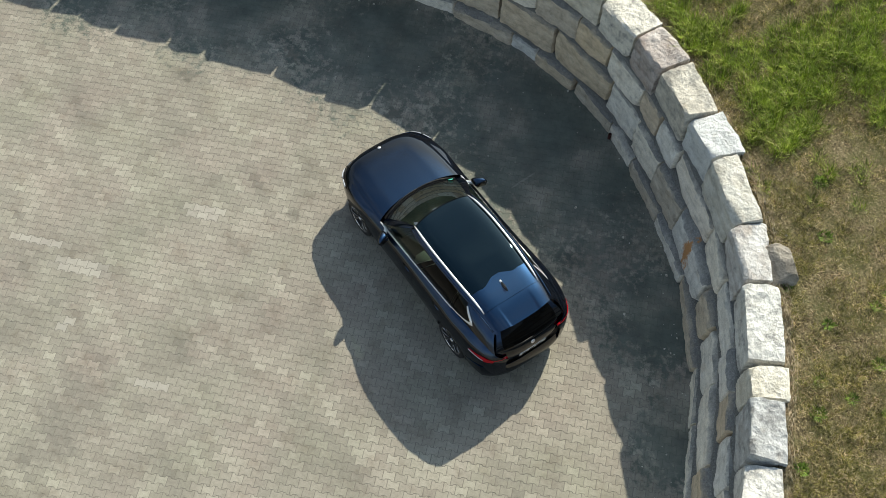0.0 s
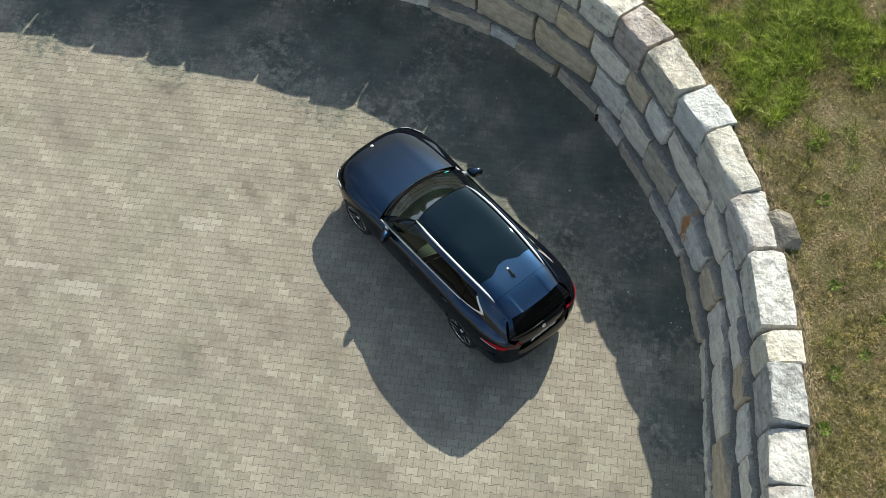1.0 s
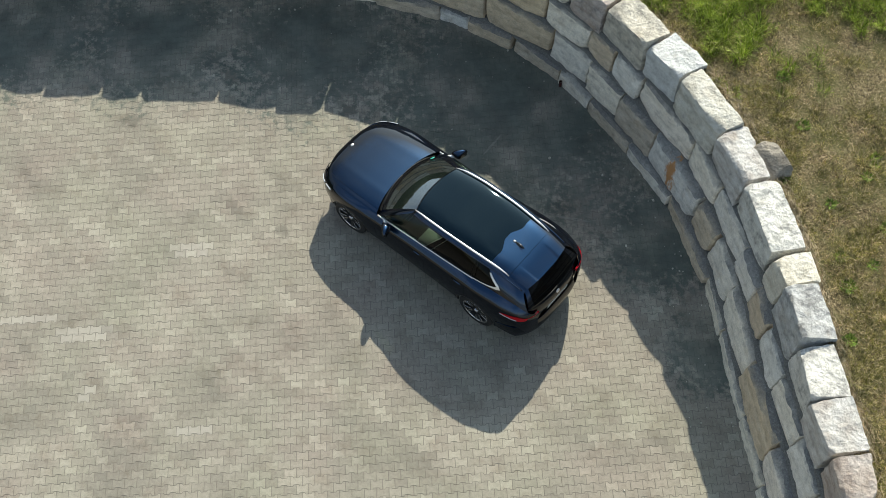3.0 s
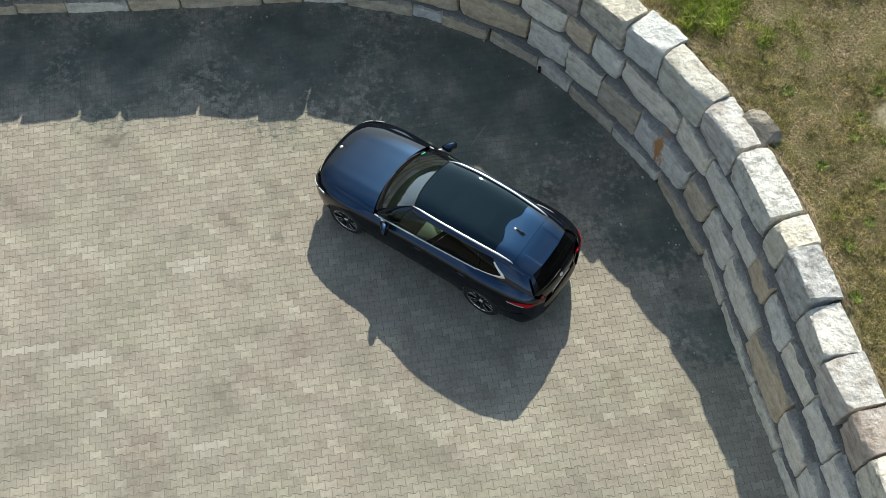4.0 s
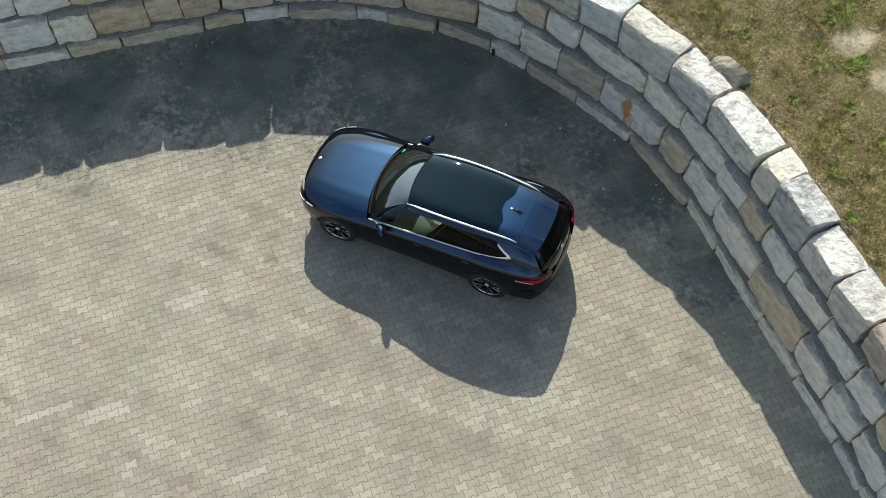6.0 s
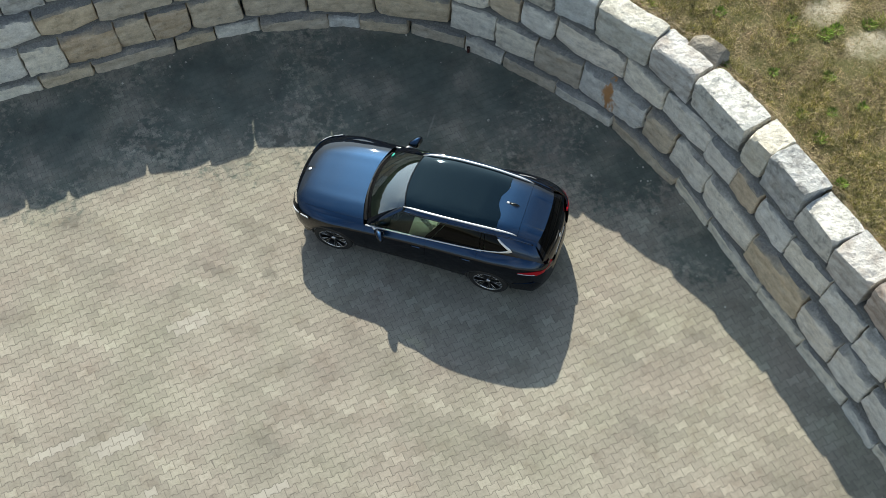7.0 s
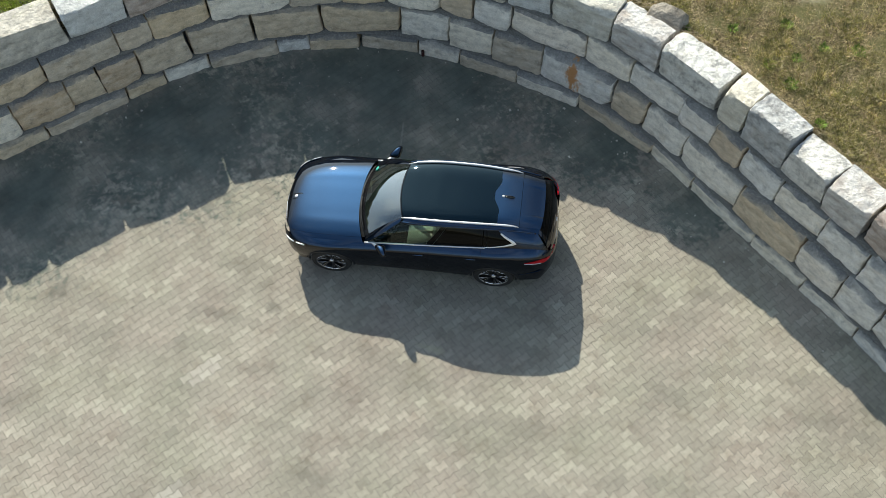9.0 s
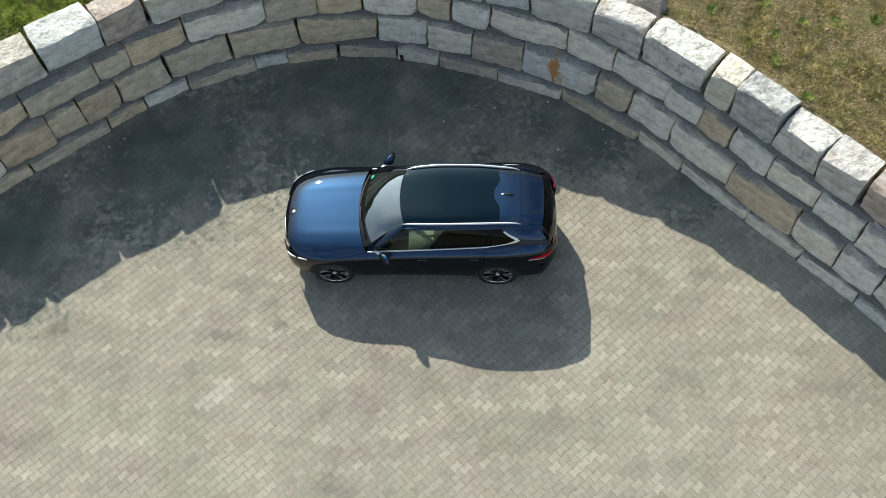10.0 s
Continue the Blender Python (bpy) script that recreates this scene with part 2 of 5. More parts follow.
def stone_material(name, tones, fresh):
    """Quarried sandstone: tones are dark, middle and light; fresh adds pale, newly split patches."""
    m = Mat(name)
    co = m.coords(False)
    wc = m.coords()
    rnd = m.node("ShaderNodeObjectInfo").outputs["Random"]
    bands = m.noise(co, 2.2, 6.0, 0.62, stretch=(1.0, 1.3, 2.6))
    base = m.ramp(bands, [(0.28, tones[0]), (0.52, tones[1]), (0.74, tones[2])])
    shift = m.ramp(rnd, [(0.0, (0.88, 0.92, 0.97)), (0.3, (1.04, 1.04, 1.03)), (0.55, (1.10, 1.04, 0.92)), (0.8, (0.97, 1.0, 1.04)), (1.0, (1.02, 0.98, 0.93))])
    base = m.mix(base, shift, 1.0, 'MULTIPLY')
    ochre = m.ramp(m.noise(wc, 3.1, 5.0, 0.65), [(0.55, (0, 0, 0)), (0.75, (1, 1, 1))])
    base = m.mix(base, (0.36, 0.24, 0.12), m.calc('MULTIPLY', ochre, 0.30))
    lichen = m.ramp(m.noise(wc, 7.0, 6.0, 0.7), [(0.52, (0, 0, 0)), (0.70, (1, 1, 1))])
    base = m.mix(base, (0.12, 0.12, 0.115), m.calc('MULTIPLY', lichen, 0.24 if fresh else 0.18))
    if fresh:
        # dark weathering on the older caps
        old = m.ramp(m.noise(co, 2.6, 8.0, 0.72), [(0.50, (0, 0, 0)), (0.60, (1, 1, 1))])
        aged = m.ramp(rnd, [(0.45, (0.12, 0.12, 0.12)), (0.60, (1, 1, 1))])
        base = m.mix(base, (0.17, 0.168, 0.165), m.calc('MULTIPLY', m.calc('MULTIPLY', old, aged), 0.62))
    mottle = m.ramp(m.noise(wc, 6.5, 9.0, 0.74), [(0.32, (0.66, 0.66, 0.67)), (0.44, (0.97, 0.97, 0.96)), (0.58, (1.08, 1.08, 1.07)), (0.72, (1.18, 1.17, 1.15))])
    base = m.mix(base, mottle, 1.0, 'MULTIPLY')
    grain = m.ramp(m.noise(wc, 55.0, 4.0, 0.75), [(0.3, (0.80, 0.80, 0.80)), (0.7, (1.16, 1.16, 1.16))])
    base = m.mix(base, grain, 1.0, 'MULTIPLY')
    if not fresh:
        # grit and dust settled on whatever faces up
        up = m.node("ShaderNodeSeparateXYZ")
        m.link(m.node("ShaderNodeNewGeometry").outputs["Normal"], up.inputs[0])
        lie = m.ramp(m.calc('ADD', m.calc('MULTIPLY', up.outputs[2], 0.75), m.calc('MULTIPLY', m.noise(wc, 11.0, 7.0, 0.75), 0.55)), [(0.48, (0, 0, 0)), (0.66, (0.5, 0.5, 0.5)), (0.95, (1, 1, 1))])
        grit = m.ramp(m.noise(wc, 34.0, 5.0, 0.75), [(0.3, (0.10, 0.10, 0.098)), (0.55, (0.20, 0.20, 0.195)), (0.75, (0.38, 0.38, 0.365))])
        base = m.mix(base, grit, m.calc('MULTIPLY', lie, 0.95))
    m.color(base).put(Roughness=0.9)
    vor = m.node("ShaderNodeTexVoronoi", Scale=13.0 if fresh else 9.0)
    warp = m.node("ShaderNodeVectorMath")
    warp.operation = 'ADD'
    m.link(wc, warp.inputs[0])
    nz = m.node("ShaderNodeTexNoise", Scale=5.0, Detail=3.0)
    m.link(wc, nz.inputs["Vector"])
    sc = m.node("ShaderNodeVectorMath")
    sc.operation = 'SCALE'
    sc.inputs["Scale"].default_value = 0.16
    m.link(nz.outputs["Color"], sc.inputs[0])
    m.link(sc.outputs[0], warp.inputs[1])
    m.link(warp.outputs[0], vor.inputs["Vector"])
    h = m.calc('ADD', m.noise(wc, 20.0, 7.0, 0.75), m.calc('MULTIPLY', vor.outputs["Distance"], 0.55))
    m.bump(h, 0.9 if fresh else 0.8, 0.040 if fresh else 0.028)
    return m


GREY = ((0.56, 0.525, 0.465), (0.81, 0.765, 0.69), (0.88, 0.845, 0.78))
TAN = ((0.41, 0.335, 0.25), (0.62, 0.525, 0.405), (0.73, 0.65, 0.535))
OCHRE = ((0.40, 0.275, 0.16), (0.63, 0.485, 0.335), (0.74, 0.62, 0.48))
WHITE = ((0.52, 0.51, 0.48), (0.74, 0.73, 0.69), (0.82, 0.81, 0.78))
CREAM = ((0.47, 0.42, 0.33), (0.71, 0.67, 0.58), (0.80, 0.77, 0.70))
PINK = ((0.29, 0.215, 0.175), (0.52, 0.445, 0.395), (0.68, 0.625, 0.585))
VEIN = ((0.36, 0.30, 0.26), (0.66, 0.625, 0.58), (0.81, 0.79, 0.76))
WEATHERED = ((0.14, 0.13, 0.118), (0.29, 0.272, 0.248), (0.47, 0.447, 0.415))
DULL = ((0.27, 0.265, 0.25), (0.56, 0.55, 0.525), (0.73, 0.72, 0.69))
STONES = {k: stone_material("sandstone_" + n, t, fr).m for k, n, t, fr in (
    ("g", "grey", GREY, False), ("t", "tan", TAN, False), ("o", "ochre", OCHRE, False), ("w", "white", WHITE, True),
    ("c", "cream", CREAM, True), ("p", "pink", PINK, True), ("d", "dull", DULL, True), ("v", "veined", VEIN, True),
    ("k", "weathered", WEATHERED, True))}
m = stone_material("sandstone_rust_streaked", GREY, False)
rust_co = m.coords()
fz = m.calc('MULTIPLY', m.calc('SUBTRACT', m.noise(rust_co, 9.0, 4.0, 0.6, stretch=(1, 1, 0.45)), 0.5), 4.6)
mp = m.node("ShaderNodeMapping")
mp.inputs["Location"].default_value = (-2.50 * 0.9, -3.27 * 0.2, -0.70 * 0.30)
mp.inputs["Scale"].default_value = (0.9, 0.2, 0.30)
m.link(rust_co, mp.inputs[0])
old = m.b.inputs["Base Color"].links[0].from_socket
m.color(m.mix(old, (0.50, 0.22, 0.055), m.calc('MULTIPLY', m.spot(mp.outputs[0], 0, 0, 0.072, fz), 0.9)))
STONES["r"] = m.m

m = Mat("ledge_grit")
co = m.coords()
m.color(m.ramp(m.noise(co, 38.0, 5.0, 0.75), [(0.3, (0.09, 0.088, 0.08)), (0.55, (0.19, 0.186, 0.172)), (0.75, (0.36, 0.35, 0.32))])).put(Roughness=0.95)
m.bump(m.noise(co, 70.0, 4.0, 0.7), 0.8, 0.02)
MAT_GRIT = m.m

m = Mat("far_woods")
co = m.coords()
m.color(m.ramp(m.noise(co, 0.5, 6.0, 0.7), [(0.35, (0.012, 0.020, 0.008)), (0.55, (0.035, 0.055, 0.020)), (0.75, (0.07, 0.09, 0.035))])).put(Roughness=0.9)
MAT_WOODS = m.m

m = Mat("meadow_soil")
co = m.coords()
thatch = m.ramp(m.noise(co, 26.0, 6.0, 0.75), [(0.34, (0.030, 0.024, 0.012)), (0.45, (0.11, 0.086, 0.042)), (0.56, (0.27, 0.215, 0.115)), (0.70, (0.62, 0.53, 0.37))])
moss = m.ramp(m.noise(co, 1.7, 5.0, 0.65), [(0.42, (0, 0, 0)), (0.62, (1, 1, 1))])
frayed = m.calc('SUBTRACT', m.noise(co, 5.0, 5.0, 0.65), 0.5)
worn = m.calc('MAXIMUM', m.streak(co, 6.64, 4.36, 0.5, 0.95, 0.65, frayed), m.streak(co, 5.76, 4.88, 0.9, 1.0, 0.6, frayed))
sand = m.ramp(m.noise(co, 15.0, 6.0, 0.75, turn=0.6), [(0.36, (0.24, 0.195, 0.125)), (0.48, (0.53, 0.47, 0.35)), (0.66, (0.70, 0.64, 0.52))])
thatch = m.mix(thatch, sand, m.calc('MULTIPLY', worn, 0.85))
m.color(m.mix(m.mix(thatch, (0.115, 0.125, 0.035), m.calc('MULTIPLY', moss, 0.65)), (0.90, 0.89, 0.86), 1.0, 'MULTIPLY')).put(Roughness=0.97)
m.bump(m.noise(co, 40.0, 6.0, 0.7), 0.9, 0.04)
MAT_SOIL = m.m


def blade_material(name, stops, weed=0.0):
    m = Mat(name)
    rnd = m.node("ShaderNodeNewGeometry").outputs["Random Per Island"]
    co = m.coords()
    patch = m.ramp(m.noise(co, 1.3, 3.0, 0.6), [(0.3, (0.72, 0.74, 0.7)), (0.7, (1.15, 1.12, 1.1))])
    col = m.mix(m.ramp(rnd, stops), patch, 1.0, 'MULTIPLY')
    if weed:
        green = m.ramp(m.noise(co, 2.3, 5.0, 0.68), [(0.50, (0, 0, 0)), (0.60, (1, 1, 1))])
        col = m.mix(col, (0.22, 0.245, 0.05), m.calc('MULTIPLY', green, weed))
        burnt = m.ramp(m.noise(co, 3.4, 5.0, 0.7, turn=1.0), [(0.32, (0.48, 0.45, 0.41)), (0.46, (0.98, 0.96, 0.93)), (0.60, (1.34, 1.33, 1.32))])
        col = m.mix(col, burnt, 1.0, 'MULTIPLY')
    clump = m.ramp(m.noise(co, 5.5, 4.0, 0.65), [(0.35, (0.40, 0.45, 0.37)), (0.49, (0.92, 0.93, 0.90)), (0.63, (1.24, 1.21, 1.19))])
    col = m.mix(col, clump, 1.0, 'MULTIPLY')
    fleck = m.ramp(m.noise(co, 17.0, 3.0, 0.6), [(0.35, (0.46, 0.46, 0.46)), (0.65, (1.12, 1.12, 1.12))])
    m.color(m.mix(col, fleck, 1.0, 'MULTIPLY')).put(Roughness=0.55)
    m.b.inputs["Specular IOR Level"].default_value = 0.3
    tr = m.node("ShaderNodeBsdfTranslucent")
    m.link(m.b.inputs["Base Color"].links[0].from_socket, tr.inputs[0])
    mx = m.node("ShaderNodeMixShader", Fac=0.35)
    m.link(m.b.outputs[0], mx.inputs[1])
    m.link(tr.outputs[0], mx.inputs[2])
    m.link(mx.outputs[0], m.t.nodes["Material Output"].inputs[0])
    return m.m


MAT_LUSH = blade_material("grass_green", [(0.0, (0.09, 0.15, 0.014)), (0.3, (0.24, 0.36, 0.030)), (0.6, (0.41, 0.57, 0.060)), (0.86, (0.62, 0.69, 0.16)), (1.0, (0.80, 0.71, 0.42))])
MAT_DRY = blade_material("grass_dry", [(0.0, (0.20, 0.132, 0.074)), (0.25, (0.40, 0.28, 0.155)), (0.55, (0.62, 0.47, 0.30)), (0.82, (0.84, 0.70, 0.51)), (0.86, (0.25, 0.235, 0.06)), (1.0, (0.40, 0.385, 0.11))], 0.5)
MAT_TUFT = blade_material("grass_olive", [(0.0, (0.12, 0.11, 0.026)), (0.28, (0.31, 0.30, 0.060)), (0.50, (0.47, 0.435, 0.12)), (0.66, (0.64, 0.53, 0.29)), (1.0, (0.84, 0.71, 0.50))])
MAT_WEED = blade_material("weed_green", [(0.0, (0.12, 0.22, 0.025)), (0.5, (0.26, 0.42, 0.06)), (1.0, (0.42, 0.56, 0.13))])
MAT_STRAW = blade_material("straw", [(0.0, (0.20, 0.14, 0.075)), (0.5, (0.36, 0.28, 0.17)), (1.0, (0.50, 0.42, 0.29))])

# navy paint: a dark ground under clear coat, with a blue flake gloss that fades at grazing angles
m = Mat("car_paint_navy")
m.put(Base_Color=(0.0008, 0.0015, 0.0042, 1), Roughness=0.4, Specular_IOR_Level=0.0)
flake = m.noise(m.coords(False), 900.0, 1.0, 0.5)
gl = m.node("ShaderNodeBsdfGlossy", Roughness=0.39)
m.link(m.ramp(flake, [(0.3, (0.011, 0.039, 0.096)), (0.7, (0.020, 0.063, 0.147))]), gl.inputs[0])
lw = m.node("ShaderNodeLayerWeight", Blend=0.5)
ease = m.node("ShaderNodeMapRange")
m.link(lw.outputs["Facing"], ease.inputs[0])
for k, v in zip((1, 2, 3, 4), (0.09, 0.30, 0.85, 0.012)):
    ease.inputs[k].default_value = v
mx = m.node("ShaderNodeMixShader")
m.link(ease.outputs[0], mx.inputs[0])
m.link(m.b.outputs[0], mx.inputs[1])
m.link(gl.outputs[0], mx.inputs[2])
coat = m.node("ShaderNodeBsdfGlossy", Roughness=0.018)
fr = m.node("ShaderNodeFresnel", IOR=1.56)
over = m.node("ShaderNodeMixShader")
m.link(fr.outputs[0], over.inputs[0])
m.link(mx.outputs[0], over.inputs[1])
m.link(coat.outputs[0], over.inputs[2])
m.link(over.outputs[0], m.t.nodes["Material Output"].inputs[0])
PAINT = m.m
BLACK_GLOSS = plain("black_gloss", (0.005, 0.005, 0.006), 0.12)
BLACK_PLASTIC = plain("black_plastic", (0.012, 0.012, 0.012), 0.5)
RUBBER = plain("tyre_rubber", (0.014, 0.014, 0.014), 0.8)
CHROME = plain("satin_aluminium", (0.80, 0.80, 0.81), 0.30, 0.6)
RIM = plain("rim_silver", (0.62, 0.62, 0.64), 0.25, 1.0)
RIM_DARK = plain("rim_anthracite", (0.018, 0.018, 0.02), 0.35, 0.4)
STEEL = plain("brake_steel", (0.06, 0.06, 0.06), 0.5, 0.6)
RED_LAMP = plain("tail_lamp_red", (0.42, 0.006, 0.012), 0.15, Specular_IOR_Level=0.25)
LAMP_LENS = plain("lamp_lens", (0.55, 0.57, 0.60), 0.08, 0.3, Coat_Weight=1.0)
LEATHER = plain("seat_leather_beige", (0.68, 0.66, 0.58), 0.55)
CABIN = plain("cabin_black", (0.018, 0.018, 0.02), 0.6)
STICKER = plain("sticker_teal", (0.02, 0.36, 0.28), 0.5)
PLATE = plain("plate_white", (0.75, 0.75, 0.73), 0.4)
BARS = plain("plate_bars", (0.02, 0.02, 0.025), 0.5)


def glass_material(name, tint, see, coat=0.05, veil=0.0):
    """Thin glazing: a share of the light passes, the rest meets a dark gloss; coat is its sheen seen square on, and a
    pale film stands in for sky glare.
    """
    m = Mat(name)
    m.put(Base_Color=(*tint, 1), Roughness=0.03, Specular_IOR_Level=0.0)
    tr = m.node("ShaderNodeBsdfTransparent")
    tr.inputs[0].default_value = (0.80, 0.90, 0.84, 1)
    gl = m.node("ShaderNodeBsdfGlossy", Roughness=0.02)
    lw = m.node("ShaderNodeLayerWeight", Blend=0.5)
    fr = m.calc('ADD', m.calc('MULTIPLY', m.calc('POWER', lw.outputs["Facing"], 5.0), 0.9), coat)
    thru = m.node("ShaderNodeMixShader", Fac=see)
    m.link(m.b.outputs[0], thru.inputs[1])
    m.link(tr.outputs[0], thru.inputs[2])
    mx = m.node("ShaderNodeMixShader")
    m.link(fr, mx.inputs[0])
    m.link(thru.outputs[0], mx.inputs[1])
    m.link(gl.outputs[0], mx.inputs[2])
    # pale diffuse film that imitates bright sky mirrored in the windscreen
    film = m.node("ShaderNodeBsdfDiffuse")
    film.inputs[0].default_value = (0.62, 0.66, 0.64, 1)
    dusty = m.node("ShaderNodeMixShader", Fac=veil)
    m.link(mx.outputs[0], dusty.inputs[1])
    m.link(film.outputs[0], dusty.inputs[2])
    m.link(dusty.outputs[0], m.t.nodes["Material Output"].inputs[0])
    return m.m


GLASS = glass_material("glass_clear", (0.006, 0.010, 0.009), 0.70, 0.25, 0.004)
GLASS_SIDE = glass_material("glass_side", (0.006, 0.010, 0.008), 0.76, 0.03)
GLASS_PRIVACY = glass_material("glass_privacy", (0.003, 0.003, 0.003), 0.03, 0.012)
GLASS_ROOF = plain("glass_roof", (0.002, 0.006, 0.011), 0.025, Specular_IOR_Level=0.36, Specular_Tint=(0.62, 0.90, 1.0, 1))


# ---- mesh helpers ----
def mesh_object(name, verts, faces, material, parent=None, smooth=True, label=""):
    me = bpy.data.meshes.new(name)
    me.from_pydata([tuple(v) for v in verts], [], [tuple(f) for f in faces])
    me.materials.append(material)
    if smooth:
        me.polygons.foreach_set("use_smooth", [True] * len(me.polygons))
    me.update()
    ob = new(name, me)
    if parent:
        ob.parent = parent
    if label:
        ob["label"] = label
    return ob


def part(name, bm, material, parent, label="", smooth=True):
    me = bpy.data.meshes.new(name)
    bmesh.ops.recalc_face_normals(bm, faces=bm.faces)
    bm.to_mesh(me)
    bm.free()
    me.materials.append(material)
    if smooth:
        me.polygons.foreach_set("use_smooth", [True] * len(me.polygons))
    ob = new(name, me)
    ob.parent = parent
    if label:
        ob["label"] = label
    return ob


def smooth_line(xs, ys):
    """A smooth curve through a few stations (monotone cubic)."""
    xs, ys = np.array(xs, float), np.array(ys, float)
    h, d = np.diff(xs), np.diff(ys) / np.diff(xs)
    mm = np.zeros(len(xs))
    mm[0], mm[-1] = d[0], d[-1]
    for i in range(1, len(xs) - 1):
        if d[i - 1] * d[i] > 0:
            w1, w2 = 2 * h[i] + h[i - 1], h[i] + 2 * h[i - 1]
            mm[i] = (w1 + w2) / (w1 / d[i - 1] + w2 / d[i])

    def at(x):
        x = min(max(x, xs[0]), xs[-1])
        i = min(max(int(np.searchsorted(xs, x)) - 1, 0), len(xs) - 2)
        u = (x - xs[i]) / h[i]
        return float((1 + 2 * u) * (1 - u) ** 2 * ys[i] + u * (1 - u) ** 2 * h[i] * mm[i]
                     + u * u * (3 - 2 * u) * ys[i + 1] + u * u * (u - 1) * h[i] * mm[i + 1])
    return at


def sheet(rows):
    """Vertices and quads of a grid given as rows of points."""
    n = len(rows[0])
    verts = [p for r in rows for p in r]
    faces = [(i * n + j, i * n + j + 1, (i + 1) * n + j + 1, (i + 1) * n + j) for i in range(len(rows) - 1) for j in range(n - 1)]
    return verts, faces


def panel(name, rows, material, parent, thick=0.012, label="", flip=False):
    """A curved sheet with real thickness, laid inwards from the rows, with a rim of its own so that its edges stay crisp."""
    n, k = len(rows), len(rows[0])
    verts, faces = sheet(rows)
    if flip:
        faces = [f[::-1] for f in faces]
    p = np.array([[tuple(q) for q in r] for r in rows], float)
    nm = np.cross(np.gradient(p, axis=1), np.gradient(p, axis=0))
    nm /= np.maximum(np.linalg.norm(nm, axis=2), 1e-9)[..., None]
    inner = p - nm * thick * (-1 if flip else 1)
    count = n * k
    verts = list(verts) + [tuple(q) for q in inner.reshape(-1, 3)]
    faces = faces + [tuple(i + count for i in f[::-1]) for f in faces]
    ring = [j for j in range(k)] + [i * k + k - 1 for i in range(1, n)] + [(n - 1) * k + j for j in range(k - 2, -1, -1)] + [i * k for i in range(n - 2, 0, -1)]
    base, m = len(verts), len(ring)
    verts += [verts[i] for i in ring] + [verts[i + count] for i in ring]
    for i in range(m):
        q = (base + i, base + m + i, base + m + (i + 1) % m, base + (i + 1) % m)
        faces.append(q[::-1] if flip else q)
    return mesh_object(name, verts, faces, material, parent, True, label)


def tube(bm, pts, r, n=8, close=True, squash=1.0):
    """A tube along points; r is a radius or one for each point."""
    pts = [Vector(p) for p in pts]
    rs = r if isinstance(r, (list, tuple)) else [r] * len(pts)
    rings = []
    for i, p in enumerate(pts):
        t = (pts[min(i + 1, len(pts) - 1)] - pts[max(i - 1, 0)]).normalized()
        a = t.cross(Vector((0, 0, 1)))
        a = a.normalized() if a.length > 1e-4 else Vector((1, 0, 0))
        b = a.cross(t).normalized()
        rings.append([bm.verts.new(p + a * (math.cos(k * math.tau / n) * rs[i]) + b * (math.sin(k * math.tau / n) * rs[i] * squash)) for k in range(n)])
    for q, s in zip(rings, rings[1:]):
        for k in range(n):
            bm.faces.new((q[k], q[(k + 1) % n], s[(k + 1) % n], s[k]))
    if close:
        bm.faces.new(rings[0][::-1])
        bm.faces.new(rings[-1])


def soft_box(bm, size, m, r=0.02, seg=2):
    """A box with rounded edges at the pose m."""
    got = bmesh.ops.create_cube(bm, size=1.0, matrix=m @ Matrix.Diagonal((*size, 1)))
    edges = list({e for v in got["verts"] for e in v.link_edges})
    bmesh.ops.bevel(bm, geom=edges, offset=r, segments=seg, affect='EDGES', clamp_overlap=True)


def lathe(bm, profile, m, n=40):
    """Turns a profile of (radius, height) round the local z axis."""
    rings = [[bm.verts.new(m @ Vector((r * math.cos(k * math.tau / n), r * math.sin(k * math.tau / n), h))) for k in range(n)] for r, h in profile]
    for q, s in zip(rings, rings[1:]):
        for k in range(n):
            bm.faces.new((q[k], q[(k + 1) % n], s[(k + 1) % n], s[k]))
    return rings


# ---- plan of the wall: a bend with two straight legs, given at the foot of its face ----
FOOT = [(-29.87, -13.21), (-21.87, -8.41), (-15.87, -4.55), (-12.37, -2.25), (-9.46, -0.3), (-7.46, 1.17), (-6.0, 2.27), (-4.66, 3.18),
        (-3.4, 3.71), (-1.99, 4.01), (-0.59, 4.02), (0.94, 3.65), (2.71, 3.02), (4.14, 2.04), (5.54, 0.72), (6.76, -0.42), (7.97, -1.6),
        (9.7, -3.4), (12.7, -6.4), (18.2, -11.8), (26.2, -19.8)]


def foot_curve():
    p = np.array(FOOT, float)
    out = []
    for i in range(1, len(p) - 2):
        a, b, c, d = p[i - 1:i + 3]
        for u in np.linspace(0, 1, 40, endpoint=False):
            out.append(0.5 * (2 * b + (c - a) * u + (2 * a - 5 * b + 4 * c - d) * u * u + (-a + 3 * b - 3 * c + d) * u ** 3))
    out.append(p[-2])
    out = np.array(out)
    s = np.concatenate([[0], np.cumsum(np.hypot(*np.diff(out, axis=0).T))])
    t = np.gradient(out, axis=0)
    t /= np.hypot(t[:, 0], t[:, 1])[:, None]
    return out, s, t


FC, FS, FT = foot_curve()
FN = np.stack([-FT[:, 1], FT[:, 0]], 1)
FS = FS - FS[np.argmin(np.hypot(FC[:, 0] + 7.46, FC[:, 1] - 1.17))] + 5.95


def on_wall(s, d, z):
    """The place s metres along the wall's foot and d metres outwards from it."""
    x, y = np.interp(s, FS, FC[:, 0]), np.interp(s, FS, FC[:, 1])
    nx, ny = np.interp(s, FS, FN[:, 0]), np.interp(s, FS, FN[:, 1])
    return Vector((x + nx * d, y + ny * d, z))


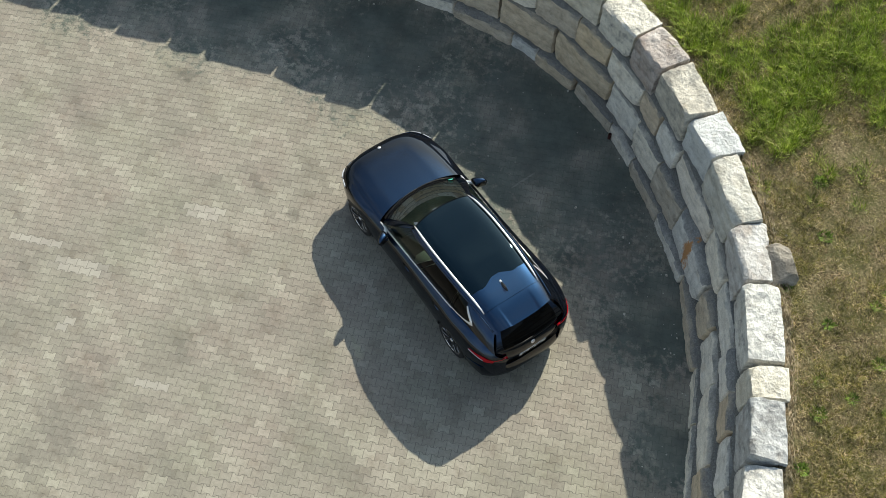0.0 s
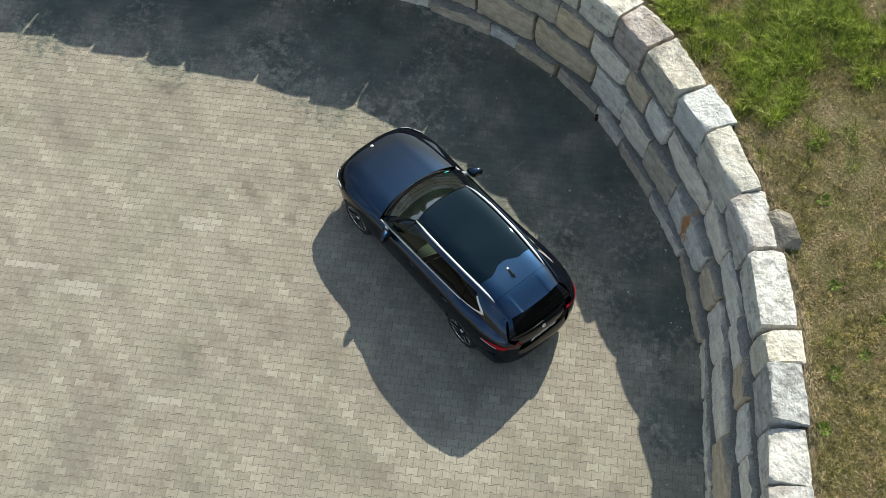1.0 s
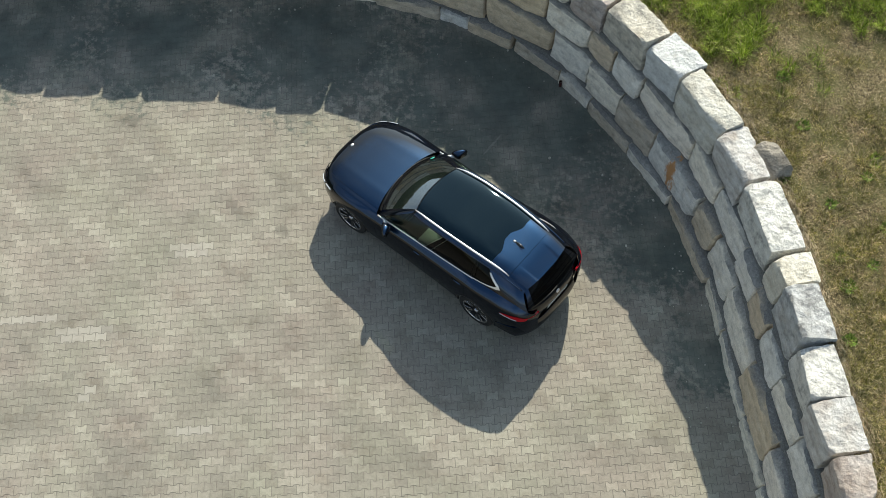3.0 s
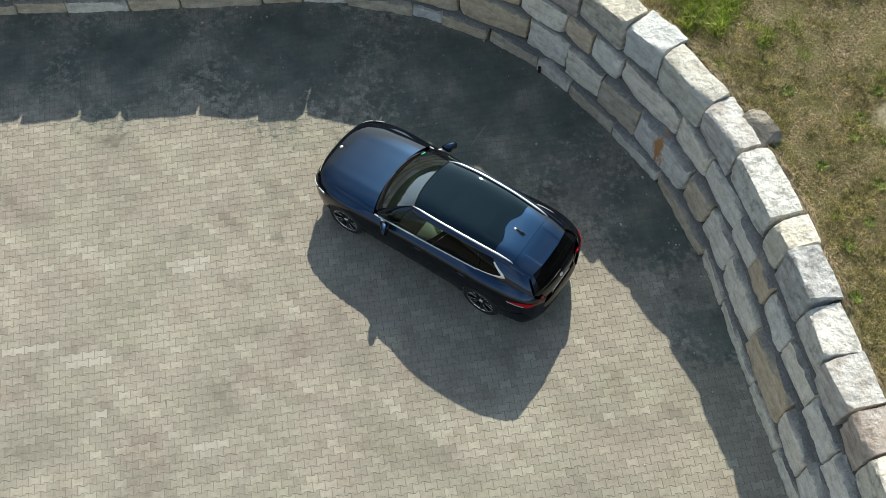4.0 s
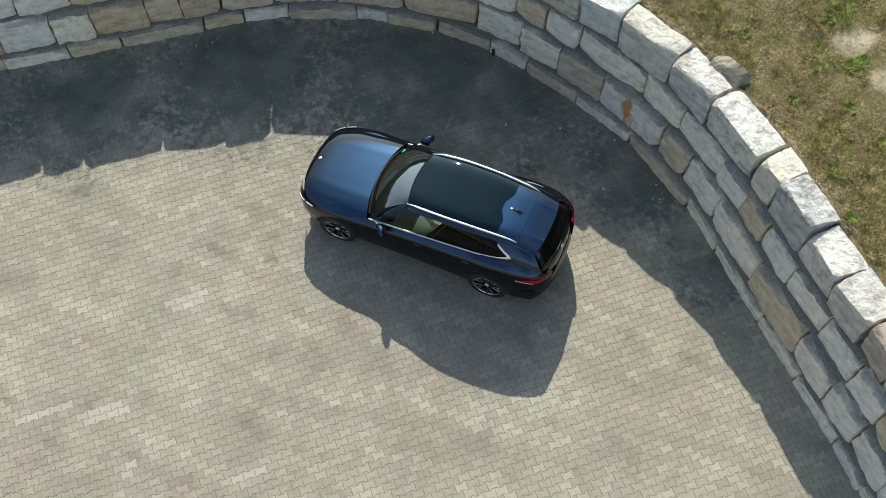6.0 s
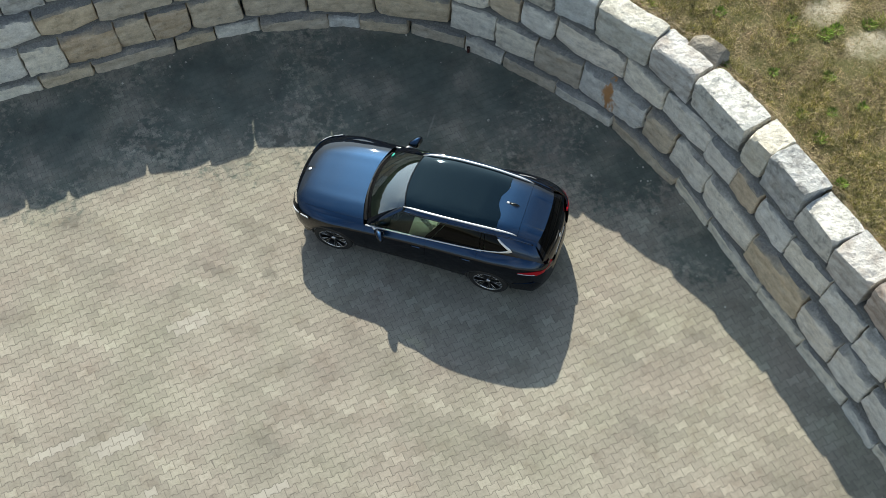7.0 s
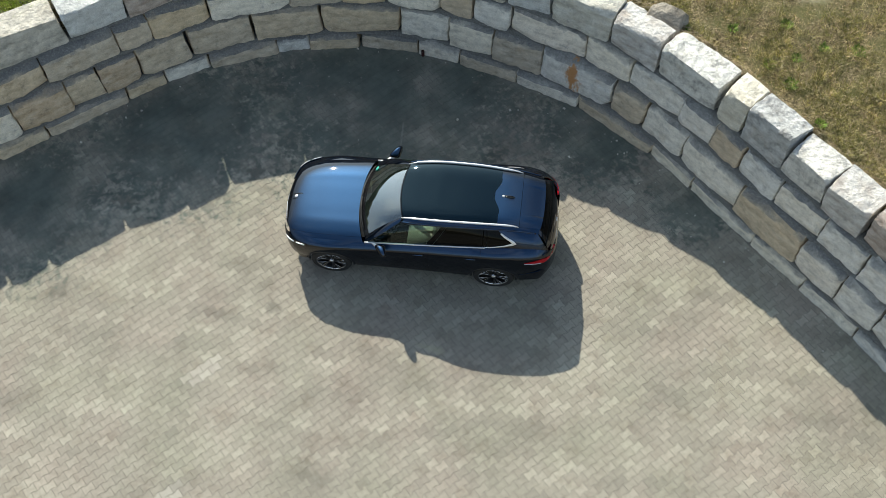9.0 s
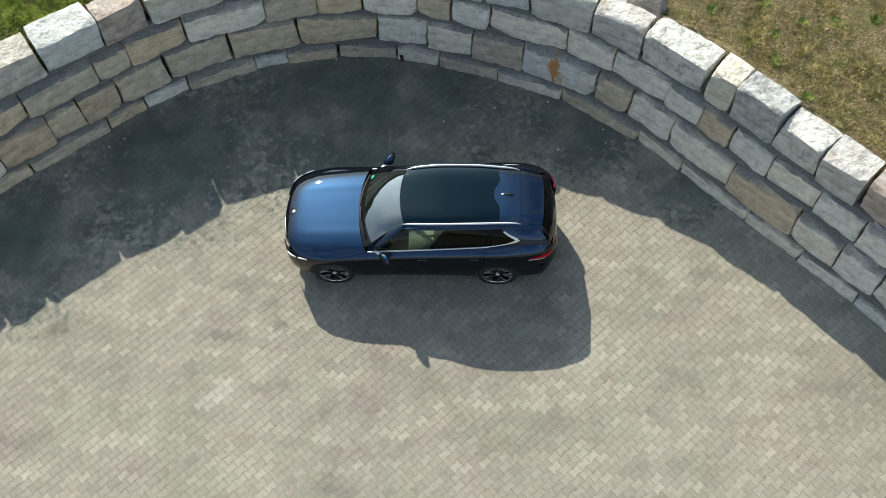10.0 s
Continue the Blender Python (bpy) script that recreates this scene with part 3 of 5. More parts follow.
def wall_dir(s):
    tx, ty = np.interp(s, FS, FT[:, 0]), np.interp(s, FS, FT[:, 1])
    return math.atan2(ty, tx)


def wall_distance(x, y):
    """Signed distance of places outwards from the wall's foot."""
    x, y = np.asarray(x), np.asarray(y)
    c, n = FC[::4], FN[::4]
    i = np.argmin((x[..., None] - c[:, 0]) ** 2 + (y[..., None] - c[:, 1]) ** 2, -1)
    return (x - c[i, 0]) * n[i, 0] + (y - c[i, 1]) * n[i, 1]


# ---- ground: a low plain to the horizon and the meadow bank behind the wall, one sheet ----
MEADOW_Z = 2.33


def meadow_height(x, y, d):
    bump = 0.045 * noise.noise((x * 0.9, y * 0.9, 3.1)) + 0.03 * noise.noise((x * 2.7, y * 2.7, 7.7))
    west = 0.16 * min(1.0, max(0.0, (3.0 - x) / 5.0))
    return MEADOW_Z - west * math.exp(-max(0.0, d - 1.0) / 3.0) + 0.02 * min(d - 1.2, 6) + bump


def build_ground():
    verts = [(-900, -900, -0.06), (900, -900, -0.06), (900, 900, -0.06), (-900, 900, -0.06)]
    faces = [(0, 1, 2, 3)]
    ss = np.concatenate([np.linspace(FS[0], 3, 30), np.arange(3.2, 27, 0.2), np.linspace(27.3, FS[-1], 30)])
    ds = [0.70, 0.72, 0.80, 0.88, 1.05, 1.2, 1.3, 1.5, 1.75, 2.0, 2.3, 2.6, 3.0, 3.4, 3.9, 4.5, 5.2, 6.0, 7.0, 8.0, 10, 14, 22, 40, 60]
    rows = []
    for s in ss:
        row = []
        for d in ds:
            p = on_wall(s, d, 0)
            if d == 0.70:
                z = -0.07
            elif d >= 40:
                z = MEADOW_Z - (d - 40) / 20 * (MEADOW_Z + 0.07)
            else:
                z = meadow_height(p.x, p.y, d) if d > 0.85 else 2.0
            row.append((p.x, p.y, z))
        rows.append(row)
    v2, f2 = sheet(rows)
    faces += [tuple(i + 4 for i in f) for f in f2]
    verts += v2
    ob = mesh_object("ground", verts, faces, MAT_SOIL)
    return tagged(ob, "dry brown meadow soil with thatch behind the wall", "ground", kind="structure")


ground = build_ground()


def build_far_woods():
    """A wooded ridge far off, which the glass and paint of the car mirror."""
    rows = []
    for a in np.linspace(112, 232, 121):
        ends = min(1.0, (a - 112) / 14, (232 - a) / 14)
        row = []
        for k in np.linspace(0, 1, 14):
            r = 118 + 44 * k
            rise = math.sin(math.pi * min(1.0, k * 1.25) * 0.5) if k < 0.8 else 1.0
            x, y = r * math.cos(radians(a)), r * math.sin(radians(a))
            lump = 3.2 * noise.noise((x * 0.09, y * 0.09, 1.3)) + 1.8 * noise.noise((x * 0.3, y * 0.3, 4.3))
            row.append((x, y, -0.5 + max(0.0, ends) * rise * (44 + lump) * (1.0 if k < 0.95 else 0.0)))
        rows.append(row)
    v, f = sheet(rows)
    ob = mesh_object("backdrop", v, f, MAT_WOODS)
    tagged(ob, "dark green wooded ridge far beyond the meadow", "woods", kind="structure")


build_far_woods()


# ---- meadow: single blades, thousands, so each kind is one mesh ----
def blade_mesh(name, roots, heights, widths, lean, curl, material, flat=0.0, wind=(0.0, 0.0), az=None):
    """Bent tapering blades: two quads and a tip triangle less, five points each."""
    n = len(roots)
    az = np.random.rand(n) * math.tau if az is None else az
    dirx, diry = np.cos(az), np.sin(az)
    ln = lean * (0.35 + np.random.rand(n) * 1.0)
    h = heights[:, None]
    side = np.stack([-diry, dirx, np.zeros(n)], 1) * widths[:, None] * 0.5
    out = np.stack([dirx, diry, np.zeros(n)], 1)
    up = np.array([0, 0, 1.0])[None, :]
    mid = roots + up * h * 0.55 * (1 - flat) + out * (h * 0.45 * ln[:, None])
    tip = roots + up * h * (1.0 - curl * 0.4) * (1 - flat) + out * (h * (0.9 * ln[:, None] + curl * 0.3))
    drift = np.array([wind[0], wind[1], 0.0])[None, :]
    mid, tip = mid + drift * h * 0.35, tip + drift * h
    v = np.stack([roots - side, roots + side, mid - side * 0.8, mid + side * 0.8, tip], 1).reshape(-1, 3)
    base = (np.arange(n) * 5)[:, None]
    quads = base + np.array([0, 1, 3, 2])[None, :]
    tris = base + np.array([2, 3, 4])[None, :]
    loops = np.concatenate([np.concatenate([quads, tris], 1).ravel()])
    me = bpy.data.meshes.new(name)
    me.vertices.add(len(v))
    me.vertices.foreach_set("co", v.ravel())
    me.loops.add(len(loops))
    me.loops.foreach_set("vertex_index", loops.astype(np.int32))
    me.polygons.add(2 * n)
    starts = (np.arange(n) * 7)[:, None] + np.array([0, 4])[None, :]
    me.polygons.foreach_set("loop_start", starts.ravel().astype(np.int32))
    me.materials.append(material)
    me.update(calc_edges=True)
    me.validate()
    return new(name, me)


def meadow_points(n, dmin, dmax, s0=4.5, s1=25.0):
    s = s0 + np.random.rand(n) * (s1 - s0)
    d = dmin + np.random.rand(n) * (dmax - dmin)
    x, y = np.interp(s, FS, FC[:, 0]), np.interp(s, FS, FC[:, 1])
    nx, ny = np.interp(s, FS, FN[:, 0]), np.interp(s, FS, FN[:, 1])
    return x + nx * d, y + ny * d, d, s


def field(x, y, f, off):
    return np.array([noise.noise((a * f, b * f, off)) for a, b in zip(x, y)])


def lushness(x, y, d):
    """How green the meadow is: tall and green towards the bend, dry towards the straight leg."""
    def near(ax, ay, bx, by, r):
        k = np.clip(((x - ax) * (bx - ax) + (y - ay) * (by - ay)) / ((bx - ax) ** 2 + (by - ay) ** 2), 0, 1)
        return np.exp(-((x - ax - k * (bx - ax)) ** 2 + (y - ay - k * (by - ay)) ** 2) / r ** 2)

    # a worn, bare path parts the last green strip from the rest
    g = np.clip((y - x - 2.15) / 0.7, 0, 1) * (1 - near(2.1, 6.7, 3.0, 5.5, 0.32))
    g = np.maximum(g, near(2.3, 7.6, 3.7, 5.6, 0.50))
    return g * np.clip((d - 0.95) / 0.4, 0, 1)


def bare(x, y):
    """Where the bank is trodden to pale sand."""
    return np.maximum(np.exp(-((x - 6.64) ** 2 + (y - 4.36) ** 2) / 0.18), np.exp(-((x - 5.76) ** 2 + (y - 4.88) ** 2) / 0.12))


def build_meadow():
    # tufts of tall green grass
    x, y, d, s = meadow_points(7000, 1.0, 8.0, 4.5, 19.5)
    g = lushness(x, y, d)
    patch = field(x, y, 0.75, 1.7) + 0.6 * field(x, y, 2.2, 5.1)
    keep = (np.random.rand(len(x)) < np.clip(g * 1.15 + 0.02, 0, 1)) & (patch > 0.04 - 0.32 * g)
    x, y, d, g, patch = x[keep], y[keep], d[keep], g[keep], patch[keep]
    k = 56
    ox, oy = np.random.randn(len(x) * k) * 0.050, np.random.randn(len(x) * k) * 0.050
    tx, ty = np.repeat(x, k) + ox, np.repeat(y, k) + oy
    td = wall_distance(tx, ty)
    ok = td > 0.97
    tx, ty, td, ox, oy = tx[ok], ty[ok], td[ok], ox[ok], oy[ok]
    # each tuft has its own height, and its blades fall outwards from its heart
    own = np.repeat(0.55 + 0.75 * np.random.rand(len(x)) ** 1.4, k)[ok]
    hh = (0.11 + 0.21 * np.random.rand(len(tx))) * own * (0.75 + 0.6 * np.clip(np.repeat(patch, k)[ok] + 0.3, 0, 1))
    tz = np.array([meadow_height(a, b, c) for a, b, c in zip(tx, ty, td)]) - 0.01
    ob = blade_mesh("tall_grass", np.stack([tx, ty, tz], 1), hh, 0.004 + 0.005 * np.random.rand(len(tx)), 0.66, 0.50, MAT_LUSH, wind=(-0.12, -0.16), az=np.arctan2(oy, ox) + np.random.randn(len(ox)) * 0.8)
    tagged(ob, "tall bright green grass growing in tufts on the bank", "grass", kind="stuff")
    # dry thatch lying flat, everywhere on the bank
    x, y, d, s = meadow_points(300000, 0.93, 6.8)
    dens = 0.50 + 0.9 * field(x, y, 2.6, 9.2)
    keep = np.random.rand(len(x)) < np.clip(dens, 0.12, 1) * (1 - 0.25 * lushness(x, y, d)) * (1 - 0.85 * bare(x, y))
    x, y, d = x[keep], y[keep], d[keep]
    z = np.array([meadow_height(a, b, c) for a, b, c in zip(x, y, d)]) - 0.004
    ob = blade_mesh("dry_grass", np.stack([x, y, z], 1), 0.022 + 0.065 * np.random.rand(len(x)) ** 1.5, 0.004 + 0.005 * np.random.rand(len(x)), 1.2, 0.5, MAT_DRY, 0.25)
    tagged(ob, "dry straw-coloured and olive grass matted on the bank", "grass", kind="stuff")
    # low green tufts scattered in the dry part
    x, y, d, s = meadow_points(19000, 1.0, 6.8, 11.0, 25.0)
    patch = 0.7 * field(x, y, 1.2, 4.4) + 1.0 * field(x, y, 4.2, 2.4)
    keep = (patch > -0.10 + 0.35 * (np.random.rand(len(x)) - 0.5)) & (bare(x, y) < 0.25)
    x, y, d = x[keep], y[keep], d[keep]
    k = 22
    ox, oy = np.random.randn(len(x) * k) * 0.045, np.random.randn(len(x) * k) * 0.045
    tx, ty = np.repeat(x, k) + ox, np.repeat(y, k) + oy
    td = np.maximum(np.repeat(d, k), 1.05)
    tz = np.array([meadow_height(a, b, c) for a, b, c in zip(tx, ty, td)]) - 0.005
    ob = blade_mesh("low_tufts", np.stack([tx, ty, tz], 1), (0.028 + 0.060 * np.random.rand(len(tx))) * np.repeat(np.clip(0.45 + 0.7 * np.random.rand(len(x)) + 1.3 * patch[keep], 0.35, 2.2), k), 0.0035 + 0.004 * np.random.rand(len(tx)), 0.8, 0.5, MAT_TUFT, 0.1, az=np.arctan2(oy, ox) + np.random.randn(len(ox)) * 0.5)
    tagged(ob, "low green grass tufts scattered in the dry meadow", "grass", kind="stuff")
    # long straw combed along the back of the cap stones
    s = np.concatenate([np.random.rand(1300) * 20 + 4.8, np.random.rand(900) * 4.2 + 18.6])
    d = 0.95 + np.abs(np.random.randn(len(s))) * 0.08
    pos = np.array([on_wall(a, b, 0) for a, b in zip(s, d)])
    pos[:, 2] = np.array([meadow_height(p[0], p[1], b) for p, b in zip(pos, d)]) + 0.01 + np.random.rand(len(s)) * 0.05
    ang = np.array([wall_dir(a) for a in s]) + np.random.randn(len(s)) * 0.35 + (np.random.rand(len(s)) < 0.5) * math.pi
    bm_v, bm_f = [], []
    for p, a in zip(pos, ang):
        ln, w = 0.12 + 0.30 * random.random(), 0.0045
        u, q = Vector((math.cos(a), math.sin(a), 0)), Vector((-math.sin(a), math.cos(a), 0)) * w
        bend = q.normalized() * random.uniform(-0.04, 0.04)
        p = Vector(p)
        pts = [p - u * ln / 2, p + bend + Vector((0, 0, 0.03)), p + u * ln / 2]
        i = len(bm_v)
        for c in pts:
            bm_v += [c - q, c + q]
        bm_f += [(i, i + 1, i + 3, i + 2), (i + 2, i + 3, i + 5, i + 4)]
    ob = mesh_object("dead_straw", bm_v, bm_f, MAT_STRAW, smooth=False)
    tagged(ob, "long dead straw lying behind the cap stones", "straw", kind="stuff")


build_meadow()


def build_weeds():
    """Broadleaf weeds and fresh tussocks that stand out of the dry meadow: x, y, spread."""
    places = [(5.51, 5.62, 0.30), (5.26, 5.14, 0.16), (5.86, 4.34, 0.26), (5.35, 4.14, 0.15), (5.25, 4.54, 0.13), (4.33, 3.24, 0.15), (3.26, 4.97, 0.22),
              (4.03, 4.35, 0.20), (6.03, 4.51, 0.24), (6.54, 4.76, 0.24), (6.06, 3.46, 0.17), (6.12, 2.23, 0.20), (7.28, 3.04, 0.24), (7.96, 3.10, 0.17),
              (6.69, 3.04, 0.13), (6.23, 2.79, 0.13), (5.77, 2.61, 0.18), (6.60, 1.49, 0.17), (5.16, 3.35, 0.14), (5.31, 4.40, 0.11), (2.92, 6.60, 0.25)]
    rnd = np.random.RandomState(17)
    for x, y, spread in places:
        n = int(70 + 300 * spread)
        r, az = spread * 0.5 * np.sqrt(rnd.rand(n)), rnd.rand(n) * math.tau
        px, py = x + r * np.cos(az), y + r * np.sin(az)
        d = np.maximum(wall_distance(px, py), 1.0)
        pz = np.array([meadow_height(a, b, c) for a, b, c in zip(px, py, d)]) - 0.004
        ob = blade_mesh("weed_plant", np.stack([px, py, pz], 1), 0.025 + 0.065 * rnd.rand(n), 0.010 + 0.016 * rnd.rand(n), 0.7, 0.6, MAT_WEED, 0.1, az=az + rnd.randn(n) * 0.6)
        big = "spreading" if spread > 0.19 else "small"
        tagged(ob, big + " bright green leafy weed growing in dry meadow grass", "plant", "weeds in the meadow")


build_weeds()


# ---- the car: nose towards -x, wheels on the ground ----
car = new("car")
tagged(car, "dark navy blue SUV with silver roof rails parked on paving", "car")
WHEEL_X, WHEEL_Y, WHEEL_R = 1.4325, 0.81, 0.362
AX = [-2.30, -2.24, -2.12, -1.95, -1.75, -1.43, -0.95, 0.0, 0.9, 1.43, 1.85, 2.12, 2.30, 2.40, 2.455]
side_y = smooth_line(AX, [0.50, 0.66, 0.80, 0.875, 0.925, 0.955, 0.940, 0.930, 0.942, 0.960, 0.940, 0.885, 0.800, 0.700, 0.540])
side_z = smooth_line(AX, [0.62, 0.64, 0.68, 0.73, 0.79, 0.84, 0.86, 0.88, 0.92, 0.95, 0.96, 0.95, 0.93, 0.90, 0.86])
belt_y = smooth_line(AX, [0.44, 0.60, 0.70, 0.755, 0.785, 0.810, 0.825, 0.815, 0.800, 0.790, 0.775, 0.745, 0.700, 0.620, 0.480])
belt_z = smooth_line(AX, [0.78, 0.83, 0.875, 0.915, 0.95, 0.985, 1.02, 1.085, 1.15, 1.20, 1.24, 1.21, 1.13, 1.04, 0.95])
mid_z = smooth_line([-2.30, -2.26, -2.20, -2.05, -1.75, -1.43, -1.02, 2.08, 2.30, 2.40, 2.455], [0.855, 0.905, 0.942, 0.990, 1.035, 1.07, 1.10, 1.22, 1.14, 1.05, 0.96])
low_z = smooth_line([-2.30, -2.1, -1.9, 1.9, 2.2, 2.455], [0.30, 0.26, 0.24, 0.26, 0.32, 0.42])
roof_z = smooth_line([-0.26, -0.15, 0.1, 0.5, 1.0, 1.5, 1.85, 2.22], [1.524, 1.545, 1.580, 1.612, 1.622, 1.604, 1.564, 1.478])
roof_y = smooth_line([-0.26, -0.15, 0.1, 0.5, 1.0, 1.5, 1.85, 2.22], [0.560, 0.575, 0.605, 0.620, 0.612, 0.585, 0.562, 0.535])
ARCH_R = 0.405


def low_edge(x):
    z = low_z(x) + 0.10
    for w in (-WHEEL_X, WHEEL_X):
        k = ARCH_R ** 2 - (x - w) ** 2
        if k > 0:
            z = max(z, WHEEL_R + math.sqrt(k))
    return z


def side_point(x, v, s):
    """A place on the flank: v from 0 at the lower edge to 1 at the belt; s is -1 for the driver's side and 1 for the other."""
    zl, zs, zb, ys, yb = low_edge(x), side_z(x), belt_z(x), side_y(x), belt_y(x)
    z = zl + (zb - zl) * v
    if z < zs:
        k = (zs - z) / max(zs - low_z(x), 0.05)
        y = ys - 0.055 * k ** 1.6 + 0.012 * math.sin(k * math.pi)
    else:
        k = (z - zs) / max(zb - zs, 0.02)
        y = ys + (yb - ys) * (0.16 * k + 0.84 * k ** 6.0)
    return (x, s * y, z)


def shoulder_y(x, z):
    """Half the body's width at a height between its widest line and the belt."""
    k = min(1.0, max(0.0, (z - side_z(x)) / max(belt_z(x) - side_z(x), 0.02)))
    return side_y(x) + (belt_y(x) - side_y(x)) * (0.16 * k + 0.84 * k ** 6.0)


def outward(rows, centre):
    """True if the grid's quads face away from the centre."""
    n, k = len(rows), len(rows[0])
    a, b, c = Vector(rows[n // 2 - 1][k // 2 - 1]), Vector(rows[n // 2][k // 2 - 1]), Vector(rows[n // 2 - 1][k // 2])
    return (c - a).cross(b - a).dot(a - Vector(centre)) > 0


def skin(name, rows, material, parent, thick=0.012, label="", centre=(0, 0, 0.75)):
    return panel(name, rows, material, parent, thick, label, not outward(rows, centre))


def flank(name, x0, x1, s, v0=0.0, v1=1.0, material=None, parent=None, n=None, nv=14):
    n = n or max(4, int((x1 - x0) / 0.035))
    rows = [[side_point(x, v, s) for v in np.linspace(v0, v1, nv)] for x in np.linspace(x0, x1, n)]
    return skin(name, rows, material or PAINT, parent or car)


HOOD_U = 0.90


def top_point(x, u):
    """A place on the bonnet and the wings' tops: u from -1 to 1 across between the two belts, crowned more and more towards the sides."""
    yb, zb, zm = belt_y(x), belt_z(x), mid_z(x)
    a = abs(u)
    drop = 0.62 * a ** 2.8 + 0.38 * a ** 9
    ridge = 0.004 * math.exp(-((a - 0.58) / 0.12) ** 2) * min(1.0, max(0.0, (x + 2.25) / 0.5))
    return (x, u * yb, zb + (zm - zb) * (1 - drop) + ridge * (1 - a ** 6))


G = 0.0018
for s in (-1, 1):
    flank("front_wing", -2.30, -0.80 - G, s)
    fd = flank("front_door", -0.80 + G, 0.30 - G, s)
    rd = flank("rear_door", 0.30 + G, 1.20 - G, s)
    flank("rear_quarter", 1.20 + G, 2.455, s)
    # sills and wheel-arch cladding
    rows = []
    for x in np.linspace(-0.99, 0.99, 24):
        y, z = side_y(x), low_z(x) + 0.11
        rows.append([(x, s * (y - 0.055), z), (x, s * (y - 0.045), z - 0.03), (x, s * (y - 0.06), z - 0.09), (x, s * (y - 0.16), z - 0.12)])
    skin("sill", rows, BLACK_PLASTIC, car, 0.01)
    for w in (-WHEEL_X, WHEEL_X):
        bm = bmesh.new()
        pts = []
        for a in np.linspace(-8, 188, 30):
            x, z = w + math.cos(radians(a)) * ARCH_R, WHEEL_R + math.sin(radians(a)) * ARCH_R
            z = max(z, 0.30)
            ys = side_y(x)
            k = max(0, side_z(x) - z) / max(side_z(x) - low_z(x), 0.05)
            pts.append((x, s * (ys - 0.055 * k ** 1.6 - 0.008), z))
        tube(bm, pts, 0.022, 8)
        part("arch_trim", bm, BLACK_PLASTIC, car)
        # dark wheel house
        rows = []
        for a in np.linspace(0, 180, 16):
            x, z = w + math.cos(radians(a)) * (ARCH_R + 0.01), WHEEL_R + math.sin(radians(a)) * (ARCH_R + 0.01)
            rows.append([(x, s * (side_y(x) - 0.05), z), (x, s * 0.50, z)])
        skin("wheel_house", rows, CABIN, car, 0.01, centre=(w, s * 0.7, 3))
    # door handles
    for x, d in ((0.12, fd), (1.02, rd)):
        p = side_point(x, 0.80, s)
        bm = bmesh.new()
        soft_box(bm, (0.20, 0.022, 0.022), pose(p[0], p[1] + s * 0.004, p[2]), 0.009, 2)
        part("door_handle", bm, PAINT, d)

# bonnet, with the wings' tops beside it
def top_patch(u0, u1, nu):
    rows = []
    for a in np.linspace(0, 1, 48):
        row = []
        for u in np.linspace(u0, u1, nu):
            xe = -0.985 + 0.15 * abs(u) ** 2.2
            xs = -2.298 + 0.17 * abs(u) ** 2.6
            row.append(top_point(xs + (xe - xs) * a, u))
        rows.append(row)
    return rows


for s in (-1, 1):
    skin("wing_top", top_patch(s * (HOOD_U + 0.004), s * 0.999, 9), PAINT, car)
rows = top_patch(-HOOD_U, HOOD_U, 67)
bonnet = skin("bonnet", rows, PAINT, car, 0.015)
bm = bmesh.new()
lathe(bm, [(0.0, 0.005), (0.028, 0.004), (0.032, 0.0), (0.032, -0.006)], pose(-2.145, 0, mid_z(-2.145) + 0.005, 0, -20, 0), 24)
part("badge", bm, CHROME, bonnet, "round silver badge")
for y0, y1, x1 in ((-0.052, -0.040, -2.11), (0.052, 0.046, -2.03)):
    bm = bmesh.new()
    tube(bm, [(x, y0 + (y1 - y0) * (x + 2.26) / 0.2, mid_z(x) + 0.001) for x in np.linspace(-2.275, x1, 8)], [0.013] * 5 + [0.010, 0.007, 0.003], 6, True, 0.4)
    part("nose_slot", bm, BLACK_GLOSS, bonnet, "dark slot beside the badge")
# nose below the bonnet: bumper face, grille and lamps
rows = []
for v in np.linspace(0, 1, 14):
    row = []
    for u in np.linspace(-1, 1, 57):
        a, k = min(1.0, abs(u) / 0.74), max(0.0, abs(u) - 0.74) / 0.26
        x = -2.300 + 0.20 * a ** 2.4 + 0.07 * (v - 0.55) ** 2 * 2 + (0.05 * max(0, v - 0.8) / 0.2)
        x += (-1.87 - x) * k
        y = a * (0.775 - 0.02 * v) + 0.115 * k ** 0.6
        z = 0.24 + 0.13 * k + (0.84 - 0.24 - 0.055 * a ** 2 - 0.25 * k) * v
        row.append((x, math.copysign(y, u), z))
    rows.append(row)
bumper = skin("front_bumper", rows, PAINT, car)
